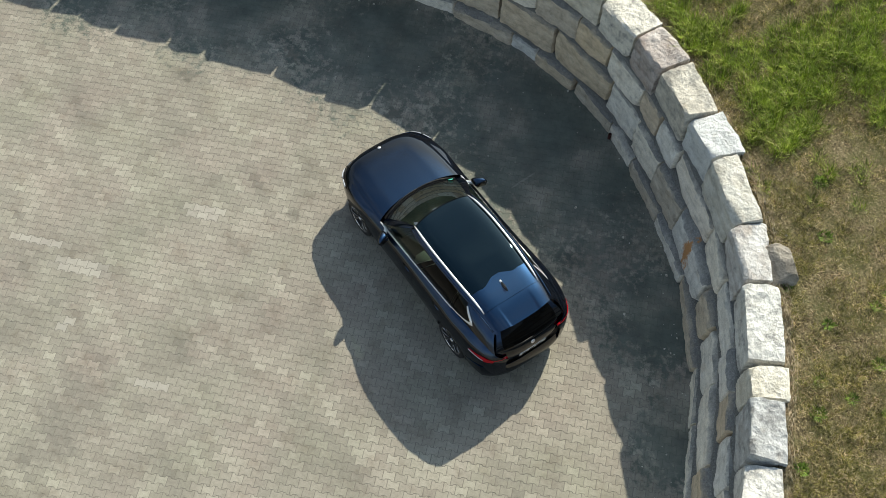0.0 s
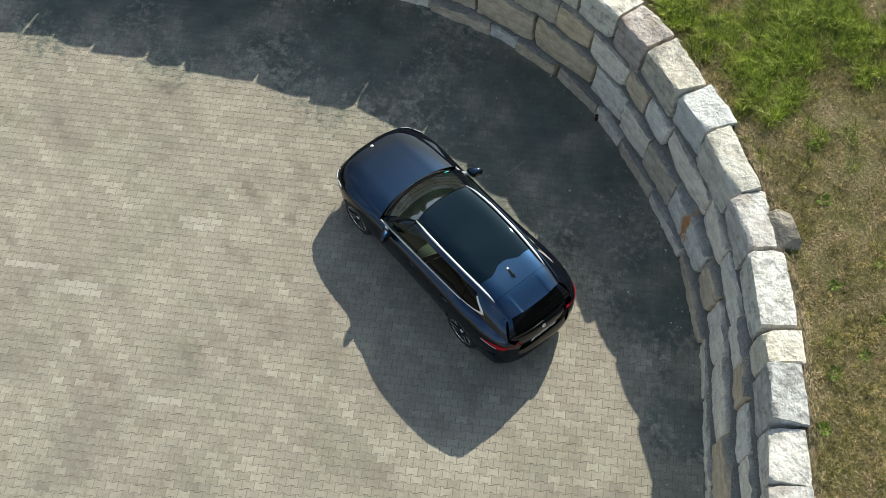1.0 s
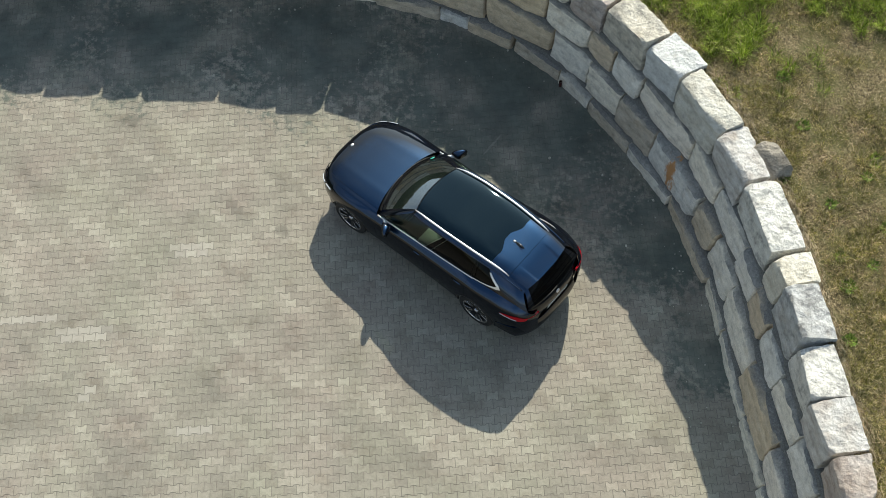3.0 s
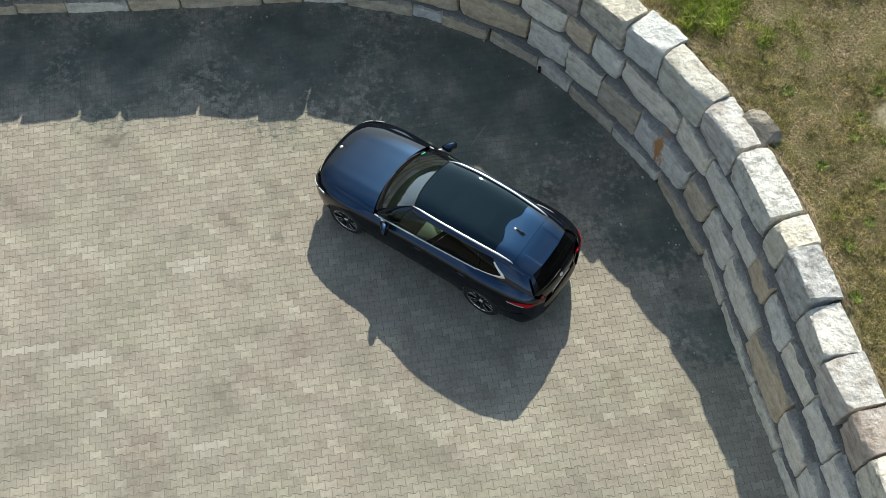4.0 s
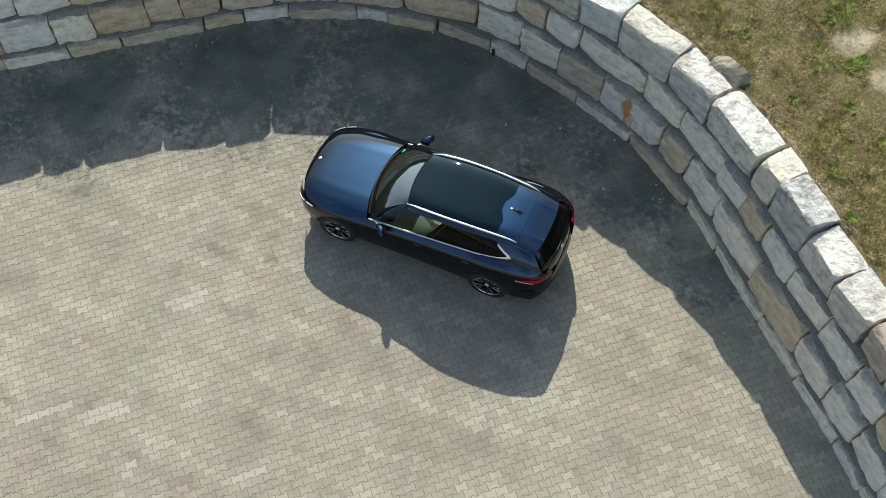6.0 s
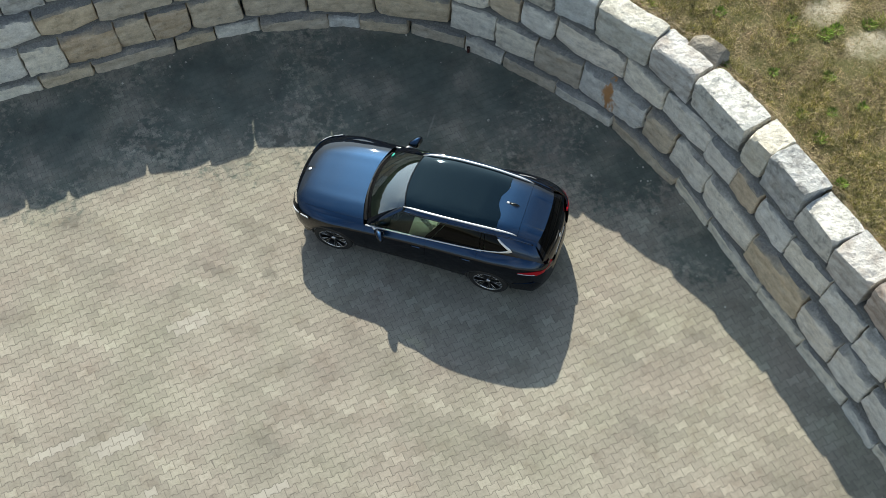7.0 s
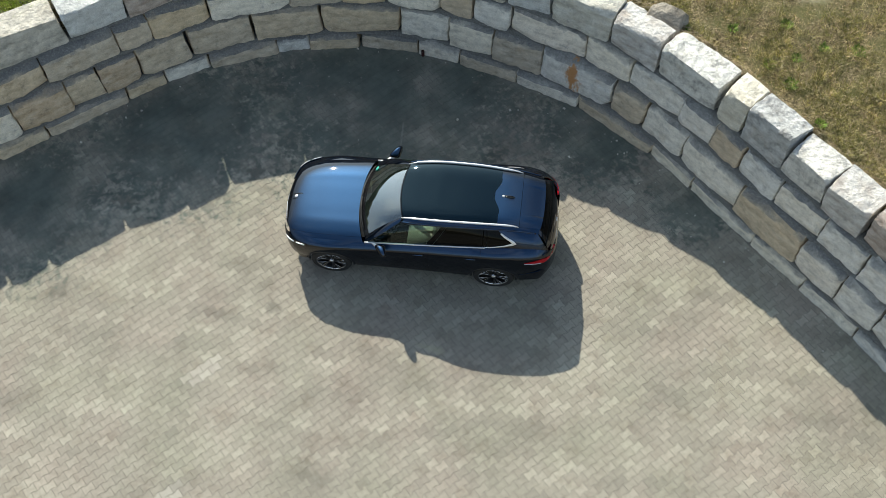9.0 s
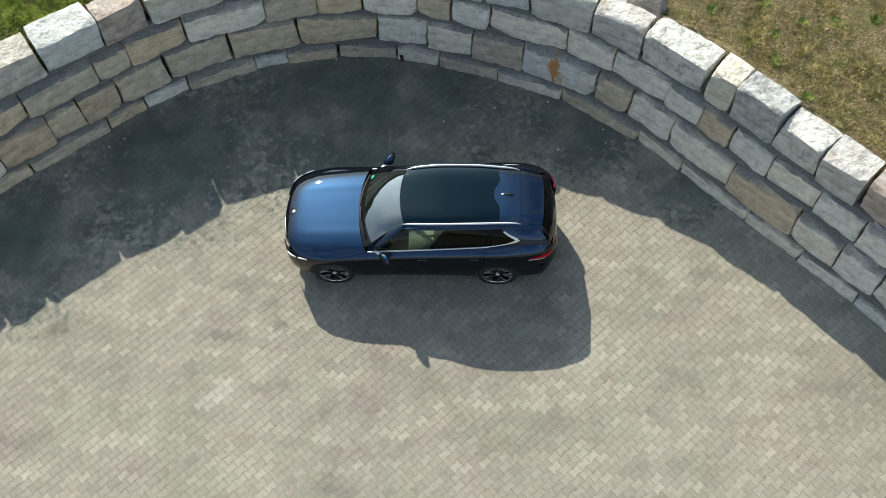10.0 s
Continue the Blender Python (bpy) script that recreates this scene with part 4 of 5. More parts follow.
for s in (-1, 1):
    # headlight: a long lens laid on the wing, swept round the corner
    def lamp_point(u, w, out):
        x = -2.245 + 0.42 * u
        z = belt_z(x) - 0.022 - 0.030 * u - (0.105 - 0.045 * u) * w
        return (x, s * (shoulder_y(x, z) + out), z)

    rows = [[lamp_point(u, w, 0.008) for w in np.linspace(0, 1, 6)] for u in np.linspace(0, 1, 18)]
    hl = skin("headlight", rows, BLACK_GLOSS, car, 0.02, "swept headlight behind a clear lens")
    for u0, u1 in ((0.06, 0.44), (0.54, 0.92)):
        bm = bmesh.new()
        tube(bm, [lamp_point(u, 0.34, 0.012) for u in np.linspace(u0, u1, 8)], 0.014, 6)
        part("lamp_blade", bm, LAMP_LENS, hl, "bright lamp element")
    # one half of the grille
    rows = [[(-2.314 + 0.05 * (y / 0.42) ** 2 + 0.045 * (z - 0.60) ** 2, s * y, z) for z in np.linspace(0.50, 0.77, 8)] for y in np.linspace(0.03, 0.40, 10)]
    gr = skin("grille", rows, BLACK_GLOSS, car, 0.02)
    for y in np.linspace(0.06, 0.37, 9):
        bm = bmesh.new()
        x = -2.322 + 0.05 * (y / 0.42) ** 2
        soft_box(bm, (0.012, 0.008, 0.27), pose(x, s * y, 0.65), 0.003, 1)
        part("slat", bm, BLACK_PLASTIC, gr)
    bm = bmesh.new()
    loop = [(y, z) for y, z in ((0.03, 0.50), (0.03, 0.78), (0.36, 0.77), (0.40, 0.70), (0.36, 0.52), (0.03, 0.50))]
    tube(bm, [(-2.320 + 0.05 * (y / 0.42) ** 2, s * y, z) for y, z in loop], 0.011, 6)
    part("grille_frame", bm, CHROME, gr, "satin silver frame")
    bm = bmesh.new()
    soft_box(bm, (0.05, 0.26, 0.10), pose(-2.15, s * 0.54, 0.40, 0, 0, s * 18), 0.015, 2)
    part("air_inlet", bm, BLACK_PLASTIC, bumper)
bm = bmesh.new()
soft_box(bm, (0.05, 0.78, 0.12), pose(-2.262, 0, 0.34), 0.02, 2)
part("lower_inlet", bm, BLACK_PLASTIC, bumper)
bm = bmesh.new()
soft_box(bm, (0.012, 0.52, 0.11), pose(-2.318, 0, 0.44), 0.004, 1)
plate = part("number_plate", bm, PLATE, bumper, "white plate with dark bars")
for y in (-0.16, -0.03, 0.12):
    bm = bmesh.new()
    soft_box(bm, (0.004, 0.10, 0.06), pose(-2.326, y, 0.44), 0.001, 1)
    part("plate_bar", bm, BARS, plate)


# greenhouse: roof, glazing and pillars
def roof_point(x, u):
    z = roof_z(x)
    return (x, u * roof_y(x), z - 0.062 * abs(u) ** 6.0)


def cant(x, s):
    """The edge of the roof over the side windows."""
    p = roof_point(x, 1.0)
    return Vector((p[0], s * (p[1] + 0.022), p[2] - 0.018))


def roof_patch(name, xa, xb, material, u1=0.86, n=24, label="", front=0.0, step=(0, 0)):
    rows = []
    for a in np.linspace(0, 1, n):
        row = []
        for u in np.linspace(-u1, u1, 61):
            x0 = xa + front * abs(u) ** 2 + step[0] * notch(u)
            x1 = xb + step[1] * notch(u)
            row.append(roof_point(x0 + (x1 - x0) * a, u))
        rows.append(row)
    return skin(name, rows, material, car, label=label)


def notch(u):
    """The glass ends further forward in the middle, in one soft wave."""
    k = min(1.0, max(0.0, (abs(u) - 0.10) / 0.52))
    return 0.085 * k ** 1.5 * (3 - 2 * k ** 1.5) if k < 1 else 0.085


def spoiler_lift(x, u):
    """The spoiler's middle lies a little lower than its two sides."""
    k = min(1.0, max(0.0, (abs(u) - 0.47) / 0.09))
    return 0.011 * (k * k * (3 - 2 * k) - 1) * min(1.0, max(0.0, (x - 1.82) / 0.33))


roof_patch("roof_glass", -0.228, 1.352, GLASS_ROOF, u1=0.93, n=36, label="dark panoramic glass roof", front=0.10, step=(0, 1))
roof_patch("roof_panel", 1.356, 1.808, PAINT, u1=0.93, step=(1, 0))
rows = []
for a in np.linspace(0, 1, 22):
    row = []
    for u in np.linspace(-0.93, 0.93, 81):
        x = 1.813 + (2.205 - 0.055 * abs(u) ** 3 - 1.813) * a
        p = roof_point(x, u)
        row.append((p[0], p[1], p[2] + spoiler_lift(x, u)))
    rows.append(row)
skin("roof_spoiler", rows, PAINT, car, 0.03)
for s in (-1, 1):
    rows = [[roof_point(x, s * u) for u in np.linspace(0.934, 1.0, 4)] + [tuple(cant(x, s))] for x in np.linspace(-0.14, 2.15, 48)]
    skin("roof_edge", rows, PAINT, car)
    # roof rail on feet
    bm = bmesh.new()
    pts = []
    for a in np.linspace(0, 1, 26):
        x = -0.18 + 1.98 * a
        lift = 0.030 * min(1, a / 0.08, (1 - a) / 0.05)
        y = 0.935 * roof_y(x)
        pts.append((x, s * y, roof_z(x) - 0.045 + lift))
    tube(bm, pts, [0.010 + 0.009 * min(1, 8 * min(a, 1 - a)) for a in np.linspace(0, 1, 26)], 8, True, 0.8)
    part("roof_rail", bm, CHROME, car, "satin silver roof rail")


def screen_foot(u):
    return Vector((-0.965 + 0.165 * abs(u) ** 2.2, u * 0.735, 1.115 - 0.075 * abs(u) ** 2.2))


def screen_head(u):
    x = -0.235 + 0.10 * (0.93 * abs(u)) ** 2
    p = Vector(roof_point(x, 0.93 * u))
    return p


rows = []
for a in np.linspace(0, 1, 20):
    row = []
    for u in np.linspace(-0.97, 0.97, 31):
        p = screen_foot(u).lerp(screen_head(u), a)
        p += Vector((-0.45, 0, 0.85)) * (0.030 * math.sin(math.pi * a))
        row.append(tuple(p))
    rows.append(row)
screen = skin("windscreen", rows, GLASS, car, 0.006, "clear windscreen")
bm = bmesh.new()
lathe(bm, [(0.0, 0.0005), (0.036, 0.0005), (0.036, -0.001)], Matrix.Translation(screen_foot(0.84).lerp(screen_head(0.84), 0.14) + Vector((-0.018, 0, 0.030))) @ pose(0, 0, 0, -14, -42, 0) @ Matrix.Diagonal((1, 1.35, 1, 1)), 20)
part("sticker", bm, STICKER, screen, "round teal sticker")
# black printed bands along the head and the foot of the screen
for a0, a1 in ((0.0, 0.12), (0.98, 1.0)):
    rows = []
    for a in np.linspace(a0, a1, 5):
        row = []
        for u in np.linspace(-0.97, 0.97, 31):
            p = screen_foot(u).lerp(screen_head(u), a)
            row.append(tuple(p + Vector((-0.45, 0, 0.85)) * (0.030 * math.sin(math.pi * min(1, a)) + 0.004)))
        rows.append(row)
    skin("screen_band", rows, BLACK_GLOSS, screen, 0.003)
# black cowl under the screen, and wipers
rows = [[tuple(screen_foot(u) + Vector((dx, 0, dz))) for dx, dz in ((-0.05, -0.028), (-0.03, -0.018), (0.03, 0.012), (0.055, 0.045))] for u in np.linspace(-0.98, 0.98, 31)]
skin("cowl", rows, BLACK_PLASTIC, car, 0.01)
for y0, y1 in ((-0.62, 0.02), (0.0, 0.60)):
    bm = bmesh.new()
    tube(bm, [tuple(screen_foot(y / 0.735) + Vector((0.015, 0, 0.040 + 0.01 * math.sin((y - y0) * 5)))) for y in np.linspace(y0, y1, 10)], 0.009, 6)
    part("wiper", bm, BLACK_PLASTIC, screen)

for s in (-1, 1):
    def glazing(k, a, push=0.0, s=s):
        """A place on the side glazing: k from the front pillar to the rear kink, a from belt to roof edge."""
        xb, xt = -0.78 + 2.50 * k, -0.20 + 1.783 * k
        foot = Vector((xb, s * (belt_y(xb) - 0.006), belt_z(xb) + 0.004))
        head = cant(xt, s)
        p = foot.lerp(head, a)
        bow = math.sin(math.pi * a) * (0.030 + 0.025 * max(0, 1 - k * 4))
        return p + Vector((-0.15 * max(0, 1 - k * 4), s * 0.8, 0.5)) * bow + Vector((0, s * 0.8, 0.4)) * push

    # windscreen pillar between the screen's edge and the side glazing
    rows = []
    for a in np.linspace(0, 1, 16):
        inner = screen_foot(s * 0.968).lerp(screen_head(s * 0.968), a) + Vector((-0.45, 0, 0.85)) * (0.030 * math.sin(math.pi * a))
        outer = glazing(0.004, a, 0.004)
        rows.append([tuple(inner.lerp(outer, q) + Vector((0, s * 0.006, 0.010)) * math.sin(math.pi * q)) for q in np.linspace(0, 1, 7)])
    skin("windscreen_pillar", rows, PAINT, car, 0.02)
    # rounded bead along the roof's edge
    bm = bmesh.new()
    tube(bm, [cant(x, s) + Vector((0, s * 0.002, 0.004)) for x in np.linspace(-0.19, 2.10, 44)], 0.013, 10)
    part("roof_bead", bm, PAINT, car)

    def pane(name, k0, k1, mat, a0=0.02, a1=0.97, push=0.0, thick=0.006, label=""):
        rows = [[tuple(glazing(k, a, push)) for a in np.linspace(a0, a1, 12)] for k in np.linspace(k0, k1, 14)]
        return skin(name, rows, mat, car, thick, label)

    pane("front_window", 0.005, 0.405, GLASS_SIDE)
    pane("door_pillar", 0.41, 0.455, GLASS_PRIVACY, push=0.001, thick=0.02)
    pane("rear_window", 0.46, 0.80, GLASS_PRIVACY, label="dark tinted rear side window")
    pane("door_pillar", 0.805, 0.83, GLASS_PRIVACY, push=0.001, thick=0.02)
    pane("quarter_window", 0.835, 1.03, GLASS_PRIVACY, label="dark tinted quarter window")
    # black frame under the roof edge
    pane("window_frame", 0.005, 0.97, BLACK_GLOSS, a0=0.955, a1=1.01, push=0.006, thick=0.012)
    # bright trim along the belt and up the kink
    bm = bmesh.new()
    pts = [glazing(k, 0.005, 0.012) for k in np.linspace(-0.01, 0.82, 30)]
    tube(bm, pts, 0.014, 8)
    part("belt_trim", bm, CHROME, car, "satin silver window trim")
    line = np.array([(0.80, 0.006), (0.88, 0.045), (0.95, 0.115), (1.005, 0.21), (1.034, 0.31), (1.026, 0.42), (0.998, 0.58), (0.975, 0.71), (0.955, 0.84)])
    half = [0.014, 0.014, 0.017, 0.024, 0.033, 0.033, 0.028, 0.024, 0.019]
    metric = np.array([2.0, 0.44])
    way = np.gradient(line * metric, axis=0)
    way /= np.hypot(way[:, 0], way[:, 1])[:, None]
    rows = []
    for (k, a), (wx, wy), h in zip(line, way, half):
        rows.append([tuple(glazing(k + q * h * -wy / metric[0], a + q * h * wx / metric[1], 0.016 - 0.006 * q * q)) for q in (-1, -0.5, 0, 0.5, 1)])
    skin("kink_trim", rows, CHROME, car, 0.012, "broad satin silver kink of the trim")
    # painted shoulder under the kink, and the rear pillar that carries the same surface on to the rear screen
    rows = []
    for k in np.linspace(0.80, 1.035, 20):
        top = float(np.interp(k, [0.80, 0.88, 0.95, 1.005, 1.035], [0.008, 0.045, 0.115, 0.21, 0.33]))
        rows.append([tuple(glazing(k, a, 0.006)) for a in np.linspace(-0.01, top, 8)])
    skin("shoulder", rows, PAINT, car, 0.012)
    rows = []
    for q in np.linspace(0, 1, 22):
        row = []
        for a in np.linspace(-0.01, 1, 26):
            kf = float(np.interp(a, [0.0, 0.33, 0.42, 0.58, 0.84, 1.0], [1.035, 1.035, 1.026, 0.998, 0.955, 0.93]))
            xb, xt = -0.78 + 2.50 * kf, -0.20 + 1.783 * kf
            xb, xt = xb + (2.335 - xb) * q, xt + (2.135 - xt) * q
            foot = Vector((xb, s * (belt_y(xb) - 0.006), belt_z(xb) + 0.004))
            row.append(tuple(foot.lerp(cant(xt, s), a) + Vector((0, s * 0.8, 0.5)) * (0.030 * math.sin(math.pi * a)) + Vector((0, s * 0.8, 0.4)) * 0.006 * (1 - a)))
        rows.append(row)
    skin("rear_pillar", rows, PAINT, car, 0.015)
    # door mirror: a rounded shell swept back towards its tip, on a bright foot
    bm = bmesh.new()
    rings = []
    for t in np.linspace(0, 1, 13):
        e = (1 - abs(2 * t - 1) ** 5) ** 0.5 if 0 < t < 1 else 0.15
        xf, xr, h = -0.62 + 0.165 * t ** 1.4, -0.435 + 0.045 * t, 0.088 * (0.75 + 0.25 * math.sin(math.pi * t)) * e
        mid, half = (xf + xr) / 2, (xr - xf) / 2 * (0.45 + 0.55 * e)
        ring = []
        for q in range(18):
            c, w = math.cos(q * math.tau / 18), math.sin(q * math.tau / 18)
            x = mid + half * math.copysign(abs(c) ** (0.55 if c > 0 else 1.0), c)
            ring.append(bm.verts.new((x, s * (0.885 + 0.225 * t), 1.10 + 0.012 * t + h * math.copysign(abs(w) ** 0.8, w))))
        rings.append(ring)
    for q, r in zip(rings, rings[1:]):
        for i in range(18):
            bm.faces.new((q[i], q[(i + 1) % 18], r[(i + 1) % 18], r[i]))
    bm.faces.new(rings[0][::-1])
    bm.faces.new(rings[-1])
    mirror = part("door_mirror", bm, PAINT, car)
    bm = bmesh.new()
    tube(bm, [(-0.72, s * 0.795, 1.045), (-0.64, s * 0.83, 1.05), (-0.56, s * 0.90, 1.06), (-0.50, s * 0.94, 1.07)], [0.016, 0.030, 0.034, 0.028], 10, True, 0.7)
    part("mirror_foot", bm, CHROME, mirror, "satin silver mirror foot")
    bm = bmesh.new()
    soft_box(bm, (0.006, 0.165, 0.115), pose(-0.412, s * 1.000, 1.106, 0, 0, s * -11), 0.002, 1)
    part("mirror_glass", bm, BLACK_GLOSS, mirror, "mirror glass")

# rear screen, tailgate, lamps and bumper
def rear_point(a, u):
    """A place on the tailgate's glazed upper part: a from the spoiler down to the sill, u across."""
    head = Vector((2.170 - 0.06 * abs(u) ** 2, u * 0.520, roof_z(2.15) - 0.040 - 0.05 * abs(u) ** 2.6))
    foot = Vector((2.405 - 0.085 * abs(u) ** 2, u * 0.665, 1.085 + 0.045 * abs(u) ** 4))
    return tuple(head.lerp(foot, a) + Vector((0.8, 0, 0.5)) * 0.03 * math.sin(math.pi * a))


rows = [[rear_point(a, u * (0.86 - 0.10 * a ** 3)) for u in np.linspace(-1, 1, 31)] for a in np.linspace(0, 0.93, 14)]
rear_screen = skin("rear_screen", rows, GLASS_PRIVACY, car, 0.008, "dark tinted rear screen")
for s in (-1, 1):
    rows = [[rear_point(a, s * (w + (1 - w) * (0.865 - 0.10 * a ** 3))) for w in np.linspace(0, 1, 6)] for a in np.linspace(0, 0.93, 14)]
    skin("screen_side", rows, PAINT, car, 0.012)
rows = [[rear_point(a, u) for u in np.linspace(-1, 1, 31)] for a in np.linspace(0.935, 1.0, 4)]
skin("screen_sill", rows, PAINT, car, 0.012)
bm = bmesh.new()
tube(bm, [(2.405, 0.0, 1.13), (2.405, -0.18, 1.135), (2.39, -0.34, 1.15)], 0.010, 6)
part("rear_wiper", bm, BLACK_PLASTIC, rear_screen)
rows = []
for v in np.linspace(0, 1, 14):
    row = []
    for u in np.linspace(-1, 1, 35):
        a = abs(u)
        bulge = 0.050 * math.sin(math.pi * min(1, v * 1.05)) ** 0.8
        row.append((2.400 - 0.115 * a ** 2.6 + bulge, u * (0.68 + 0.05 * v), 1.075 - (1.075 - 0.66) * v))
    rows.append(row)
tailgate = skin("tailgate", rows, PAINT, car)
rows = []
for v in np.linspace(0, 1, 12):
    row = []
    for u in np.linspace(-1, 1, 57):
        a, k = min(1.0, abs(u) / 0.74), max(0.0, abs(u) - 0.74) / 0.26
        x = 2.452 - 0.22 * a ** 3.6 + 0.03 * math.sin(math.pi * v) * (1 - k) - 0.37 * k
        y = a * (0.850 - 0.03 * v) + 0.085 * k ** 0.6
        row.append((x, math.copysign(y, u), 0.66 - (0.36 - 0.03 * k) * v - 0.10 * k * (1 - v)))
    rows.append(row)
rear_bumper = skin("rear_bumper", rows, PAINT, car)
bm = bmesh.new()
soft_box(bm, (0.10, 0.98, 0.15), pose(2.385, 0, 0.37), 0.03, 2)
part("diffuser", bm, BLACK_PLASTIC, rear_bumper)
bm = bmesh.new()
soft_box(bm, (0.012, 0.52, 0.11), pose(2.440, 0, 0.79, 0, 8, 0), 0.004, 1)
plate = part("number_plate", bm, PLATE, tailgate, "white plate with dark bars")
for y in (-0.16, -0.03, 0.12):
    bm = bmesh.new()
    soft_box(bm, (0.004, 0.10, 0.06), pose(2.4475, y, 0.79, 0, 8, 0), 0.001, 1)
    part("plate_bar", bm, BARS, plate)
bm = bmesh.new()
lathe(bm, [(0.0, 0.005), (0.036, 0.004), (0.041, -0.004)], pose(2.437, 0, 1.0, 0, 75, 0), 24)
part("badge", bm, CHROME, tailgate, "round silver badge")
for s in (-1, 1):
    rows = []
    for u in np.linspace(0, 1, 22):
        # from the shoulder round the corner on to the tailgate
        h = 0.012 + 0.108 * (u / 0.5) ** 0.85 if u < 0.5 else 0.120 - 0.085 * ((u - 0.5) / 0.5) ** 0.7
        zc = 0.995 - 0.020 * u
        row = []
        for w in np.linspace(-1, 1, 7):
            z = zc + w * h * 0.5
            if u < 0.5:
                x = 1.94 + 0.30 * u / 0.5
                y = shoulder_y(x, z) + 0.007
            else:
                k = (u - 0.5) / 0.5
                x = 2.24 + 0.190 * math.sin(k * math.pi / 2)
                y = shoulder_y(2.24, z) + 0.007 - 0.34 * k ** 1.5
            row.append((x + 0.004, s * y, z))
        rows.append(row)
    tl = skin("tail_light", rows, RED_LAMP, car, 0.03, "red wrap-round tail light")
    bm = bmesh.new()
    pts = []
    for x in np.linspace(1.95, 2.235, 10):
        z = 0.992 - 0.050 * (x - 1.95) / 0.285
        pts.append((x, s * (shoulder_y(x, z) + 0.012), z))
    tube(bm, pts, 0.008, 6)
    part("light_strip", bm, LAMP_LENS, tl, "pale strip in the lamp")

# aerial fin, with its bright tip
bm = bmesh.new()
rings = []
for a in np.linspace(0, 1, 9):
    x = 1.50 + 0.20 * a
    w, h = 0.030 * math.sin(math.pi * min(1, 0.12 + a * 0.8)) , 0.052 * (a ** 0.7) * (1 - max(0, a - 0.75) / 0.25) + 0.004
    z = roof_z(x) - 0.004
    rings.append([bm.verts.new((x, y, z + q)) for y, q in ((-w, 0), (-w * 0.7, h * 0.5), (-w * 0.2, h), (w * 0.2, h), (w * 0.7, h * 0.5), (w, 0))])
for q, r in zip(rings, rings[1:]):
    for k in range(5):
        bm.faces.new((q[k], q[k + 1], r[k + 1], r[k]))
fin = part("aerial_fin", bm, BLACK_GLOSS, car)
bm = bmesh.new()
soft_box(bm, (0.05, 0.040, 0.012), pose(1.50, 0, roof_z(1.50) + 0.004), 0.005, 2)
part("fin_foot", bm, CHROME, fin, "bright foot of the aerial")

# wheels
def build_wheel(w, s):
    wheel = new("wheel")
    wheel.parent = car
    turn = 90 if s < 0 else -90
    base = pose(w, s * WHEEL_Y, WHEEL_R, turn, 0, 0)
    bm = bmesh.new()
    lathe(bm, [(0.262, -0.115), (0.30, -0.128), (0.340, -0.120), (0.358, -0.095), (0.362, 0.0), (0.358, 0.095), (0.340, 0.120), (0.30, 0.128), (0.262, 0.112)], base, 56)
    part("tyre", bm, RUBBER, wheel)
    bm = bmesh.new()
    lathe(bm, [(0.262, 0.112), (0.268, 0.118), (0.262, 0.122), (0.250, 0.108), (0.240, 0.02), (0.240, -0.11)], base, 56)
    rim = part("rim", bm, RIM_DARK, wheel)
    bm = bmesh.new()
    lathe(bm, [(0.0, 0.02), (0.17, 0.02), (0.17, 0.0)], base, 40)
    part("brake_disc", bm, STEEL, wheel)
    bm = bmesh.new()
    lathe(bm, [(0.250, 0.110), (0.257, 0.121), (0.264, 0.121), (0.266, 0.112)], base, 56)
    part("rim_ring", bm, RIM, rim, "thin bright rim edge")
    for k in range(5):
        for o, reach, mat in ((-7, 1.0, RIM), (7, 1.0, RIM), (-19, 1.0, RIM), (19, 1.0, RIM), (-13, 0.97, RIM_DARK), (13, 0.97, RIM_DARK)):
            bm = bmesh.new()
            pts = []
            for q in np.linspace(0, 1, 5):
                r = 0.045 + (0.253 * reach - 0.045) * q
                a = radians(k * 72 + o * (0.25 + 0.95 * q ** 0.7))
                pts.append(base @ Vector((r * math.cos(a), r * math.sin(a), 0.088 + 0.026 * q)))
            tube(bm, pts, [0.006, 0.0045, 0.004, 0.0045, 0.006] if mat is RIM else [0.012] * 5, 6)
            part("spoke", bm, mat, rim)
    bm = bmesh.new()
    lathe(bm, [(0.0, 0.112), (0.034, 0.110), (0.042, 0.10), (0.05, 0.07)], base, 20)
    part("hub_cap", bm, RIM, rim)


for w in (-WHEEL_X, WHEEL_X):
    for s in (-1, 1):
        build_wheel(w, s)

# inner body: engine bay and boot, floor pan and cabin
bm = bmesh.new()
soft_box(bm, (1.25, 1.24, 0.52), pose(-1.57, 0, 0.56), 0.05, 2)
soft_box(bm, (0.40, 1.50, 0.40), pose(-2.02, 0, 0.50), 0.08, 2)
part("engine_bay", bm, CABIN, car)
bm = bmesh.new()
soft_box(bm, (0.85, 1.20, 0.62), pose(1.95, 0, 0.62), 0.05, 2)
soft_box(bm, (0.40, 1.56, 0.45), pose(2.12, 0, 0.56), 0.08, 2)
part("boot_tub", bm, CABIN, car)
bm = bmesh.new()
soft_box(bm, (4.3, 1.30, 0.12), pose(0.05, 0, 0.27), 0.03, 1)
soft_box(bm, (1.55, 1.60, 0.10), pose(0.0, 0, 0.36), 0.02, 1)
part("floor_pan", bm, CABIN, car)
bm = bmesh.new()
soft_box(bm, (0.40, 1.42, 0.30), pose(-0.66, 0, 0.86, 0, 8, 0), 0.08, 3)
dash = part("dashboard", bm, CABIN, car)
bm = bmesh.new()
lathe(bm, [(0.165, 0.0), (0.182, 0.012), (0.192, 0.0), (0.182, -0.012), (0.165, 0.0)], pose(-0.34, -0.38, 0.98, 0, -62, 0), 28)
